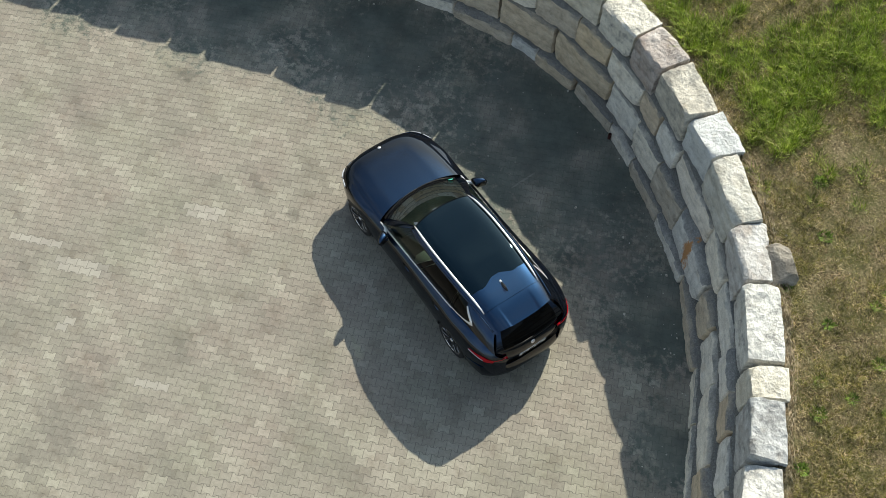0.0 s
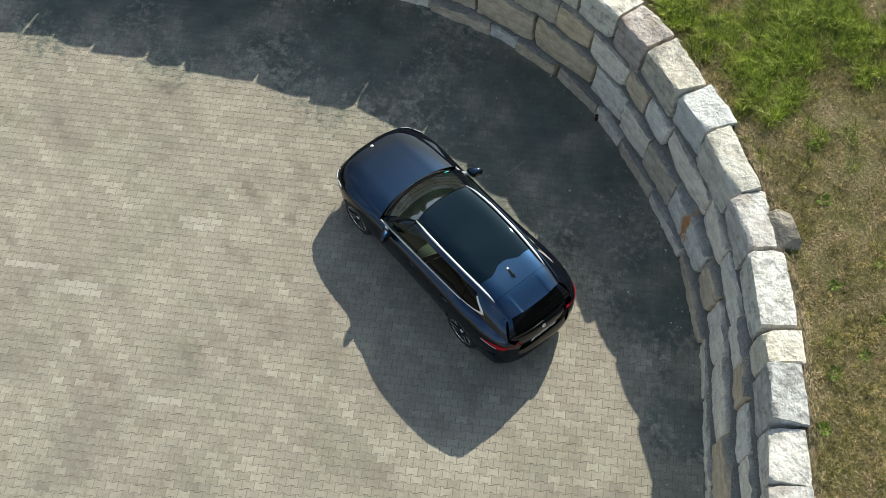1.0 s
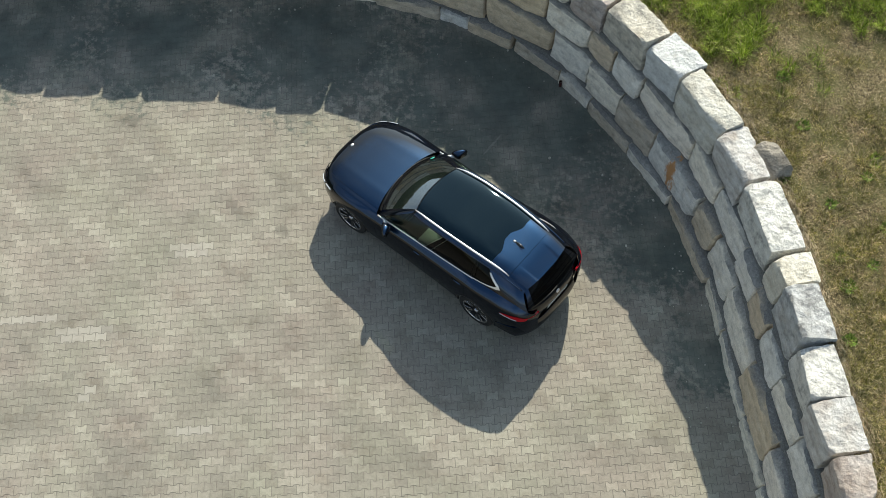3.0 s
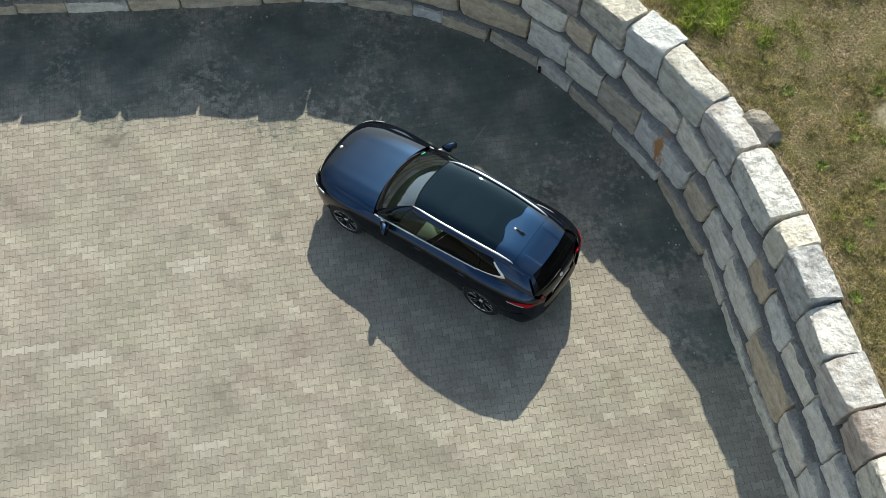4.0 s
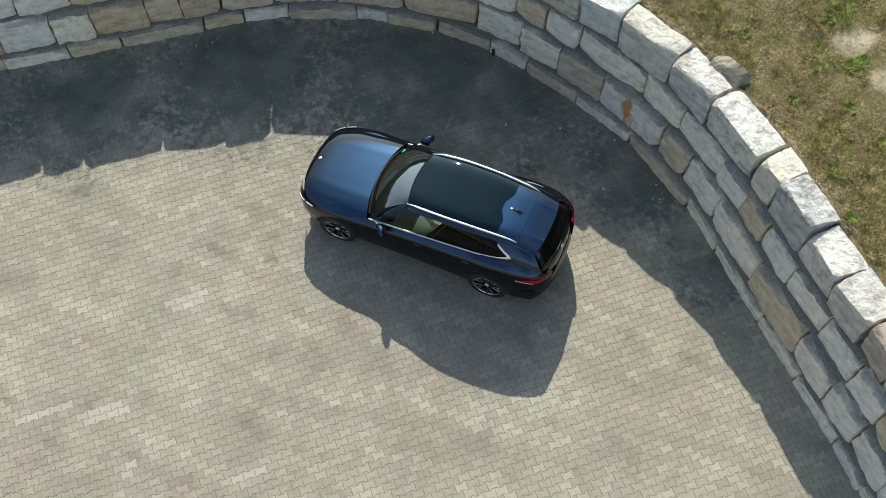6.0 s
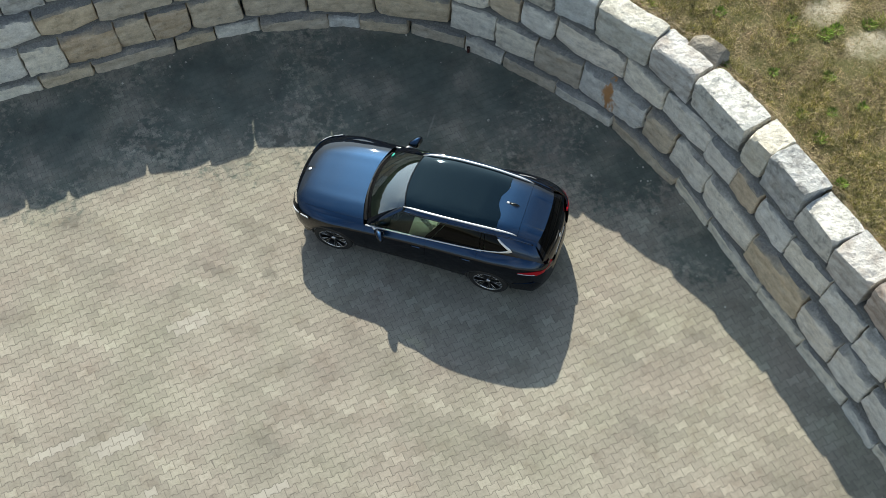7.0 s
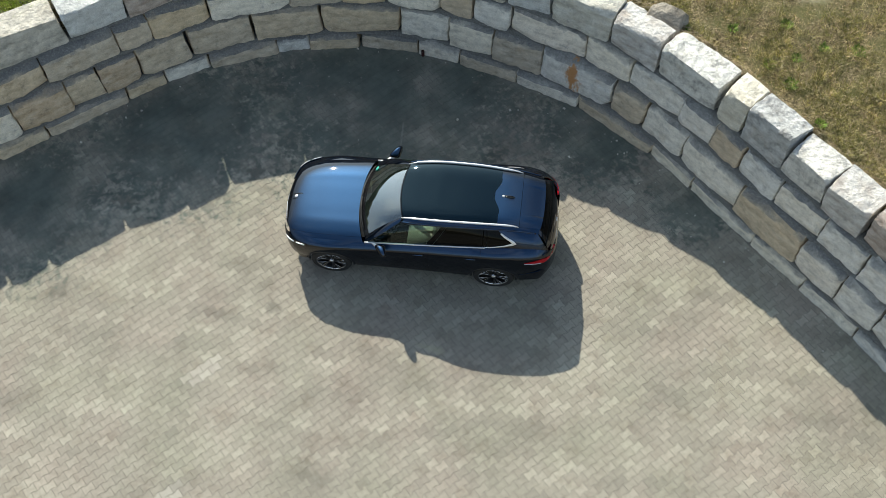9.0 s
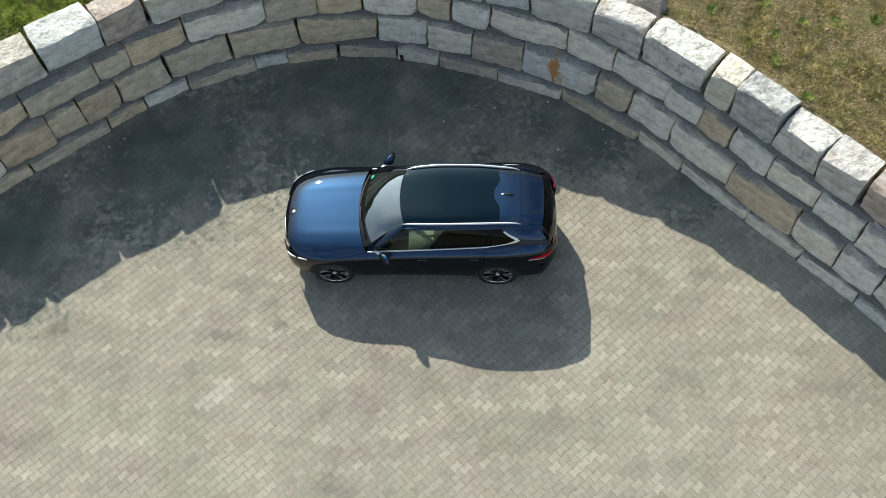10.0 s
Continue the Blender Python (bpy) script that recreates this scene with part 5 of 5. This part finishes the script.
soft_box(bm, (0.32, 0.05, 0.02), pose(-0.34, -0.38, 0.98, 0, -62, 0) @ pose(0, 0, 0, 0, 0, 90), 0.008, 1)
part("steering_wheel", bm, CABIN, dash)
bm = bmesh.new()
soft_box(bm, (0.035, 0.26, 0.075), pose(-0.20, 0.0, 1.46), 0.015, 2)
part("inner_mirror", bm, CABIN, car)
for x, y, wide in ((0.18, -0.38, 0.50), (0.18, 0.38, 0.50), (1.10, 0.0, 1.25)):
    bm = bmesh.new()
    soft_box(bm, (0.52, wide, 0.17), pose(x - 0.05, y, 0.60, 0, -6, 0), 0.05, 3)
    seat = part("seat", bm, LEATHER, car, "beige leather seat")
    bm = bmesh.new()
    soft_box(bm, (0.14, wide * 0.94, 0.62), pose(x + 0.27, y, 0.93, 0, 18, 0), 0.05, 3)
    part("backrest", bm, LEATHER, seat)
    for yy in ((y,) if wide < 1 else (-0.38, 0.38)):
        bm = bmesh.new()
        soft_box(bm, (0.09, 0.24, 0.16), pose(x + 0.37, yy, 1.30, 0, 14, 0), 0.035, 3)
        part("headrest", bm, LEATHER, seat)
for s in (-1, 1):
    bm = bmesh.new()
    soft_box(bm, (1.9, 0.05, 0.46), pose(0.25, s * 0.80, 0.74), 0.02, 1)
    part("door_lining", bm, CABIN, car, "black door lining")


# ---- the retaining wall: four courses of quarried blocks, each a piece of its own ----
def stone_mesh(name, length, depth, height, lean, widen, seed, material, rough=1.0, cell=0.055, ragged=0.03, round_r=0.045, chamfer=0.0, spalls=6):
    """A split block: rounded, warped and broken faces. Its origin is the foot of the middle of its front; y runs into the bank."""
    rnd = random.Random(seed)
    nx, ny, nz = (max(3, int(round(v / cell))) for v in (length, depth, height))
    index, verts, faces = {}, [], []

    def at(i, j, k):
        key = (i, j, k)
        if key not in index:
            index[key] = len(verts)
            verts.append([i / nx - 0.5, j / ny - 0.5, k / nz - 0.5])
        return index[key]

    for i in range(nx):
        for j in range(ny):
            faces.append((at(i, j, nz), at(i + 1, j, nz), at(i + 1, j + 1, nz), at(i, j + 1, nz)))
            faces.append((at(i, j, 0), at(i, j + 1, 0), at(i + 1, j + 1, 0), at(i + 1, j, 0)))
    for i in range(nx):
        for k in range(nz):
            faces.append((at(i, 0, k), at(i + 1, 0, k), at(i + 1, 0, k + 1), at(i, 0, k + 1)))
            faces.append((at(i, ny, k), at(i, ny, k + 1), at(i + 1, ny, k + 1), at(i + 1, ny, k)))
    for j in range(ny):
        for k in range(nz):
            faces.append((at(0, j, k), at(0, j, k + 1), at(0, j + 1, k + 1), at(0, j + 1, k)))
            faces.append((at(nx, j, k), at(nx, j + 1, k), at(nx, j + 1, k + 1), at(nx, j, k + 1)))
    p = np.array(verts)
    half = np.array([length, depth, height]) / 2
    q = p * 2 * half
    sx, sy, sz = rnd.uniform(0, 90), rnd.uniform(0, 90), rnd.uniform(0, 90)
    r = np.array([max(0.008, round_r * (1 + 1.5 * noise.noise(Vector((x + sx, y + sy, z + sz)) * 3.7))) for x, y, z in q])[:, None]
    inner = np.clip(q, -(half - r), half - r)
    off = q - inner
    ln = np.linalg.norm(off, axis=1)
    edge = ln > 1e-6
    q[edge] = (inner + off / np.maximum(ln, 1e-6)[:, None] * r)[edge]
    normal = np.where(edge[:, None], off / np.maximum(ln, 1e-6)[:, None], 0)
    # the eight corners stray
    u = p + 0.5
    for a in (0, 1):
        for b in (0, 1):
            for c in (0, 1):
                w = (u[:, 0] if a else 1 - u[:, 0]) * (u[:, 1] if b else 1 - u[:, 1]) * (u[:, 2] if c else 1 - u[:, 2])
                k = ragged * (1.0 if c else 0.35)
                q += w[:, None] * np.array([rnd.uniform(-0.6, 0.6) * ragged, rnd.uniform(-1, 1) * k, rnd.uniform(-1, 1) * k])
    move = np.empty(len(q))
    for i, (x, y, z) in enumerate(q):
        v = Vector((x + sx, y + sy, z + sz))
        big = noise.noise(v * 1.9)
        chip = abs(noise.noise(v * 4.3)) - 0.2
        fine = noise.noise(v * 11.0)
        move[i] = (0.026 * big - 0.030 * chip + 0.014 * fine + 0.008 * noise.noise(v * 27.0)) * rough
    q += normal * move[:, None]
    # flat spalls where the quarry's hammer took off corners and arrises
    for _ in range(spalls):
        way = np.array([rnd.choice((-1, 1)) * rnd.uniform(0.15, 1.0), rnd.choice((-1, -1, -1, 1)) * rnd.uniform(0.3, 1.0), rnd.choice((-1, 1, 1)) * rnd.uniform(0.2, 1.0)])
        if rnd.random() < 0.55:
            way[0] *= 0.22
        way /= np.linalg.norm(way)
        reach = q @ way
        past = np.maximum(reach - (reach.max() - rnd.uniform(0.010, 0.055) * rough), 0)
        q -= past[:, None] * way * 0.95
    # the upper front edge is broken off along its length
    if chamfer:
        t = np.clip((q[:, 2] / half[2] - 0.72) / 0.28, 0, 1)
        fr = np.clip(0.5 - p[:, 1], 0, 1)
        cut = np.array([chamfer * (0.8 + 0.9 * noise.noise((x * 1.7 + sx, sy, 3.3))) for x in q[:, 0]])
        q[:, 1] += cut * t * fr
    q[:, 0] *= 1 + widen * (q[:, 1] + half[1])
    q[:, 1] += half[1] + lean * (q[:, 2] + half[2]) / height
    q[:, 2] += half[2]
    me = bpy.data.meshes.new(name)
    me.from_pydata(q.tolist(), [], faces)
    me.materials.append(material)
    me.polygons.foreach_set("use_smooth", [True] * len(me.polygons))
    me.update()
    try:
        me.set_sharp_from_angle(angle=radians(26))
    except AttributeError:
        pass
    return me


# joints along the wall's foot in metres, and the tone of the block that begins at each one
COURSES = [
    dict(z0=-0.30, z1=0.36, d=0.00, lean=0.05, depth=0.62, joints=[
        (6.16, "t"), (7.82, "t"), (8.62, "g"), (9.51, "t"), (10.87, "g"), (11.49, "t"), (12.49, "t"), (13.65, "g"), (14.49, "t"),
        (15.69, "g"), (17.0, "t"), (18.69, "g"), (19.70, "g"), (21.22, "g"), (22.40, "g"), (23.60, "g")]),
    dict(z0=0.36, z1=1.12, d=0.10, lean=0.07, depth=0.66, joints=[
        (5.79, "o"), (6.83, "t"), (7.48, "o"), (8.25, "t"), (9.25, "t"), (10.49, "t"), (11.78, "t"), (13.29, "g"), (14.25, "g"),
        (15.15, "t"), (16.15, "r"), (17.60, "t"), (18.32, "g"), (19.25, "g"), (20.62, "t"), (22.05, "g"), (22.95, "g")]),
    dict(z0=1.12, z1=1.82, d=0.27, lean=0.06, depth=0.66, joints=[
        (5.50, "t"), (6.65, "t"), (8.03, "t"), (8.70, "t"), (9.79, "g"), (11.27, "t"), (12.25, "t"), (13.05, "g"), (14.05, "t"), (14.69, "g"),
        (15.43, "g"), (16.90, "g"), (17.80, "g"), (18.95, "g"), (19.65, "t"), (20.30, "g"), (21.18, "g"), (22.15, "g"), (23.04, "g"), (23.80, "t")]),
    dict(z0=1.82, z1=2.58, d=0.38, lean=0.04, depth=0.52, joints=[
        (2.40, "d"), (3.02, "w"), (3.90, "c"), (5.02, "d"), (5.82, "d"), (7.29, "w"), (8.45, "p"), (9.29, "c"), (10.66, "d"), (11.65, "c"), (12.60, "w"), (13.49, "p"), (14.25, "d"),
        (15.30, "w"), (16.15, "c"), (17.27, "v"), (18.22, "w"), (19.50, "c"), (20.05, "d"), (21.0, "w"), (21.88, "v"), (22.72, "p"), (23.40, "w")]),
]


def course_set(d, s):
    """How far a course stands back at s: the steps are slighter round the bend."""
    k = float(np.interp(s, [5, 7, 9, 12, 14, 16], [0.9, 0.8, 0.65, 0.5, 0.65, 1.0]))
    if d > 0.35:
        return float(np.interp(s, [5, 7.3, 8.5, 9.3, 12.6, 13.5, 14.2, 15.3, 16.2, 18, 20], [0.48, 0.46, 0.42, 0.38, 0.33, 0.29, 0.28, 0.39, 0.37, 0.39, 0.43]))
    return d if d < 0.2 else 0.10 + (d - 0.10) * k


def course_height(z, s):
    """The upper courses run a little lower towards the bend."""
    k = float(np.interp(s, [5, 10, 15, 17], [0.87, 0.87, 0.92, 0.955]))
    return z if z < 1.2 else 1.12 + (z - 1.12) * k


# joints between cap stones that gape or close up
CAP_GAPS = {9.29: 0.066, 10.66: 0.018, 8.45: 0.05}
TONE_WORDS = {"g": "grey", "t": "tan", "o": "ochre brown", "r": "rust-streaked grey", "w": "bright white", "c": "cream", "v": "white and brown veined", "p": "pinkish brown", "d": "pale grey"}


def full_joints(course, rnd):
    js = list(course["joints"])
    tones = "wdcwdp" if course["d"] > 0.4 else "ggtgtg"
    s, before = js[0][0], []
    while s > -7:
        s -= rnd.uniform(0.75, 1.35)
        before.append((s, rnd.choice(tones)))
    s, after = js[-1][0], []
    while s < 30:
        s += rnd.uniform(0.8, 1.3)
        after.append((s, rnd.choice(tones)))
    return before[::-1] + js + after


def build_wall():
    rnd = random.Random(11)
    # the packed core behind the blocks, seen only through the joints
    rows = []
    for s in np.arange(-7.5, 31, 0.5):
        rows.append([on_wall(s, d, z) for d, z in ((0.40, -0.3), (0.42, 0.25), (0.50, 0.3), (0.54, 0.95), (0.60, 1.0), (0.64, 1.55), (0.70, 1.60), (0.74, 2.0), (0.95, 2.05))])
    v, f = sheet(rows)
    wall = mesh_object("retaining_wall", v, f, MAT_GRIT, smooth=False)
    tagged(wall, "curved retaining wall of rough sandstone blocks in four stepped courses", "wall", kind="structure")
    count = 0
    for n, c in enumerate(COURSES):
        js = full_joints(c, rnd)
        cap = n == 3
        for (a, tone), (b, _) in zip(js, js[1:]):
            count += 1
            ga, gb = (CAP_GAPS.get(j, 0.055) if cap else 0.022 for j in (a, b))
            gap, mid = (ga + gb) / 2, (a + b) / 2
            z0, z1 = course_height(c["z0"], mid), course_height(c["z1"], mid)
            h = z1 - z0 + (rnd.uniform(-0.06, 0.04) if cap else rnd.uniform(-0.02, 0.015))
            dep = c["depth"] + rnd.uniform(-0.06, 0.06)
            d = course_set(c["d"], mid) + rnd.uniform(-0.03, 0.03)
            bend = wall_dir(mid + 0.4) - wall_dir(mid - 0.4)
            widen = -bend / 0.8
            near = 3.5 < mid < 25.5
            chord = (on_wall(b, d, 0) - on_wall(a, d, 0)).length - gap
            me = stone_mesh("stone", chord, dep, h, c["lean"], max(-0.3, min(0.3, widen * 0.9)), 100 * n + count, STONES[tone],
                            0.85 if cap else 1.0, (0.038 if cap else 0.045) if near else 0.12, 0.060 if cap else 0.04, 0.014 if cap else 0.036, 0.0 if cap else 0.12, 9)
            ob = new("stone", me)
            ob.parent = wall
            pa, pb = on_wall(a, d, z0), on_wall(b, d, z0)
            p = (pa + pb) / 2 + (pb - pa).normalized() * (ga - gb) / 4
            ob.matrix_local = Matrix.Translation(p) @ Matrix.Rotation(math.atan2(pb.y - pa.y, pb.x - pa.x), 4, 'Z')
            if tone in "orwcpv" and near:
                ob["label"] = TONE_WORDS[tone] + " sandstone block"
    # grit lying on the ledges
    for n in range(3):
        lower, upper = COURSES[n], COURSES[n + 1]
        rows = []
        for s in np.arange(-6, 29, 0.09):
            e = 0.05 * noise.noise((s * 3.1, n * 7.0, 0.3)) + 0.03 * noise.noise((s * 11.0, n * 7.0, 4.3))
            top = course_height(lower["z1"], s)
            back = course_set(upper["d"], s)
            rows.append([on_wall(s, back + dd, top + zz) for dd, zz in ((-0.01 + e * 0.7, -0.03), (0.005 + e * 0.5, 0.004), (0.06, 0.030), (0.12, 0.035))])
        v, f = sheet(rows)
        ob = mesh_object("ledge_grit", v, f, MAT_GRIT, wall)
        tagged(ob, "dark grit lying on the ledge", kind="stuff")
    return wall


wall = build_wall()

# a loose dark rock leaning behind the veined cap stone
me = stone_mesh("loose_rock", 0.72, 0.44, 0.44, 0.05, 0.0, 777, STONES["k"], 1.6, 0.045, 0.10, 0.03, 0.0, 14)
rock = new("loose_rock", me)
rp = on_wall(18.0, 0.70, 2.09)
rock.matrix_world = Matrix.Translation(rp) @ Matrix.Rotation(wall_dir(18.02) + 0.2, 4, 'Z') @ pose(0, 0, 0, -4, -8, 0)
tagged(rock, "small grey weathered rock wedged behind the cap stones", "rock")


# ---- small things at the wall's foot and behind the caps ----
def pebble_mesh(name, places, material):
    """Small broken stones, each a squashed, skewed eight-point lump."""
    rnd = random.Random(31)
    v, f = [], []
    for x, y, z, r in places:
        i = len(v)
        m = Matrix.Translation((x, y, z + r * 0.3)) @ pose(0, 0, 0, rnd.uniform(0, 360), rnd.uniform(0, 360), rnd.uniform(0, 360))
        for c in ((1, 1, 1), (-1, 1, 1), (-1, -1, 1), (1, -1, 1), (1, 1, -1), (-1, 1, -1), (-1, -1, -1), (1, -1, -1)):
            v.append(m @ Vector([q * r * rnd.uniform(0.35, 0.75) for q in c]))
        f += [tuple(i + k for k in q) for q in ((0, 1, 2, 3), (7, 6, 5, 4), (0, 4, 5, 1), (1, 5, 6, 2), (2, 6, 7, 3), (3, 7, 4, 0))]
    return mesh_object(name, v, f, material, smooth=False)


def build_debris():
    rnd = random.Random(41)
    crumbs = []
    for _ in range(80):
        s, d = rnd.uniform(6, 24), -abs(rnd.gauss(0, 1)) * (0.35 if rnd.random() < 0.75 else 1.0) - 0.02
        p = on_wall(s, d, 0)
        crumbs.append((p.x, p.y, 0.0, rnd.uniform(0.007, 0.015) if rnd.random() < 0.9 else rnd.uniform(0.018, 0.028)))
    for x, y in ((2.41, 2.99), (2.58, 1.91), (1.38, 2.84), (0.40, 2.53), (-1.76, 4.0)):
        crumbs.append((x, y, 0.0, 0.032))
    tagged(pebble_mesh("stone_crumbs", crumbs, STONES["d"]), "pale stone crumbs scattered on the paving along the wall", "debris", kind="stuff")
    gravel = []
    for _ in range(420):
        s, d = rnd.gauss(7.1, 0.45), 0.95 + abs(rnd.gauss(0, 0.16))
        p = on_wall(s, d, 0)
        gravel.append((p.x, p.y, meadow_height(p.x, p.y, d), rnd.uniform(0.018, 0.05)))
    for _ in range(160):
        s, d = rnd.uniform(9, 24.5), 0.94 + abs(rnd.gauss(0, 0.09))
        p = on_wall(s, d, 0)
        gravel.append((p.x, p.y, meadow_height(p.x, p.y, d), rnd.uniform(0.012, 0.032)))
    tagged(pebble_mesh("gravel", gravel, STONES["t"]), "tan gravel spilt behind the cap stones", "gravel", kind="stuff")


build_debris()
m = Mat("rusty_tin")
co = m.coords()
m.color(m.ramp(m.noise(co, 30.0, 5.0, 0.7), [(0.35, (0.035, 0.010, 0.008)), (0.65, (0.085, 0.018, 0.013))])).put(Roughness=0.6)
bm = bmesh.new()
lathe(bm, [(0.0, 0.0), (0.040, 0.0), (0.043, 0.004), (0.041, 0.010), (0.041, 0.145), (0.044, 0.150), (0.044, 0.155), (0.039, 0.155), (0.038, 0.02), (0.0, 0.018)], pose(0, 0, 0), 24)
tin_mesh = bpy.data.meshes.new("tin_can")
bm.to_mesh(tin_mesh)
bm.free()
tin_mesh.materials.append(m.m)
tin = new("tin_can", tin_mesh)
tin.matrix_world = pose(-0.45, 3.97, 0.0, 0, 0, 20) @ Matrix.Diagonal((0.75, 0.75, 0.9, 1))
tagged(tin, "dark red rusty tin can standing at the wall's foot", "can")


# ---- the paving: interlocking concrete blocks, waisted in the middle, laid in rows ----
PL, PW, PA = 0.198, 0.139, 0.014


def paver_template():
    """Top ring, arris ring and foot ring of one block, as (x, y, z)."""
    def outline(shrink, ends, z):
        l, w = PL / 2 - ends, PW / 2 - shrink
        up = [(-l, w + PA), (-0.060, w + PA), (-0.042, w - PA), (0.042, w - PA), (0.060, w + PA), (l, w + PA)]
        low = [(x, -y) for x, y in reversed(up)]
        return [(x, y, z) for x, y in reversed(up + low)]
    rings = outline(0.0054, 0.0066, 0.0) + outline(0.0026, 0.0040, -0.0030) + outline(0.0022, 0.0036, -0.03)
    n = 12
    faces = [tuple(range(n))]
    for r in range(2):
        for k in range(n):
            faces.append((r * n + k, (r + 1) * n + k, (r + 1) * n + (k + 1) % n, r * n + (k + 1) % n))
    return np.array(rings), faces


def build_paving():
    sand = [(-13.6, -12.6), (11.6, -12.6), (11.6, 5), (-13.6, 5)]
    bed = mesh_object("pavement", [(x, y, -0.0036) for x, y in sand], [(0, 1, 2, 3)], MAT_SAND, smooth=False)
    tagged(bed, "grey-beige interlocking concrete block paving, stained and dusty", "pavement", kind="structure")
    rings, faces = paver_template()
    c, s = math.cos(ROW_TURN), math.sin(ROW_TURN)
    places = []
    for j in range(-130, 131):
        for i in range(-100, 101):
            u, w = i * PL + (j % 2) * PL / 2, j * PW
            x, y = u * c - w * s, u * s + w * c
            if -13.5 < x < 11.5 and -12.5 < y < 4.6:
                places.append((x, y))
    places = np.array(places)
    places = places[wall_distance(places[:, 0], places[:, 1]) < 0.12]
    # the stretch beside the car that is laid as single blocks
    single = (np.abs(places[:, 0] - 0.2) < 2.2) & (np.abs(places[:, 1] + 3.35) < 0.93)
    me = bpy.data.meshes.new("paver")
    me.from_pydata(rings.tolist(), [], faces)
    me.materials.append(MAT_PAVER_SINGLE)
    me.update()
    rnd = random.Random(5)
    for x, y in places[single]:
        ob = new("paver", me)
        ob.parent = bed
        ob.matrix_local = Matrix.Translation((x, y, rnd.uniform(-0.0012, 0.0012))) @ Matrix.Rotation(ROW_TURN, 4, 'Z') @ pose(0, 0, 0, rnd.uniform(-0.4, 0.4), rnd.uniform(-0.4, 0.4), rnd.uniform(-0.5, 0.5))
    rest = places[~single]
    n = len(rest)
    t1, t2 = np.random.randn(n, 1) * 0.006, np.random.randn(n, 1) * 0.006
    x = rings[None, :, 0] + np.zeros((n, 1))
    y = rings[None, :, 1] + np.zeros((n, 1))
    z = rings[None, :, 2] + x * t1 + y * t2 + np.random.randn(n, 1) * 0.0008
    v = np.stack([rest[:, :1] + x * c - y * s, rest[:, 1:] + x * s + y * c, z], -1).reshape(-1, 3)
    loops = np.concatenate([np.array(f) for f in faces])
    sizes = np.array([len(f) for f in faces])
    starts = np.concatenate([[0], np.cumsum(sizes)[:-1]])
    k, lk = len(rings), len(loops)
    all_loops = ((np.arange(n) * k)[:, None] + loops[None, :]).ravel()
    all_starts = ((np.arange(n) * lk)[:, None] + starts[None, :]).ravel()
    me = bpy.data.meshes.new("paver_field")
    me.vertices.add(n * k)
    me.vertices.foreach_set("co", v.ravel())
    me.loops.add(len(all_loops))
    me.loops.foreach_set("vertex_index", all_loops.astype(np.int32))
    me.polygons.add(len(all_starts))
    me.polygons.foreach_set("loop_start", all_starts.astype(np.int32))
    me.materials.append(MAT_PAVER)
    me.update(calc_edges=True)
    centre = me.attributes.new("block", 'FLOAT_VECTOR', 'POINT')
    centre.data.foreach_set("vector", np.repeat(np.concatenate([rest, np.zeros((n, 1))], 1), k, axis=0).astype(np.float32).ravel())
    me.validate()
    me.polygons.foreach_set("use_smooth", [False] * len(me.polygons))
    ob = new("paver_field", me)
    ob.parent = bed
    tagged(ob, "rows of interlocking concrete blocks", kind="stuff")


build_paving()
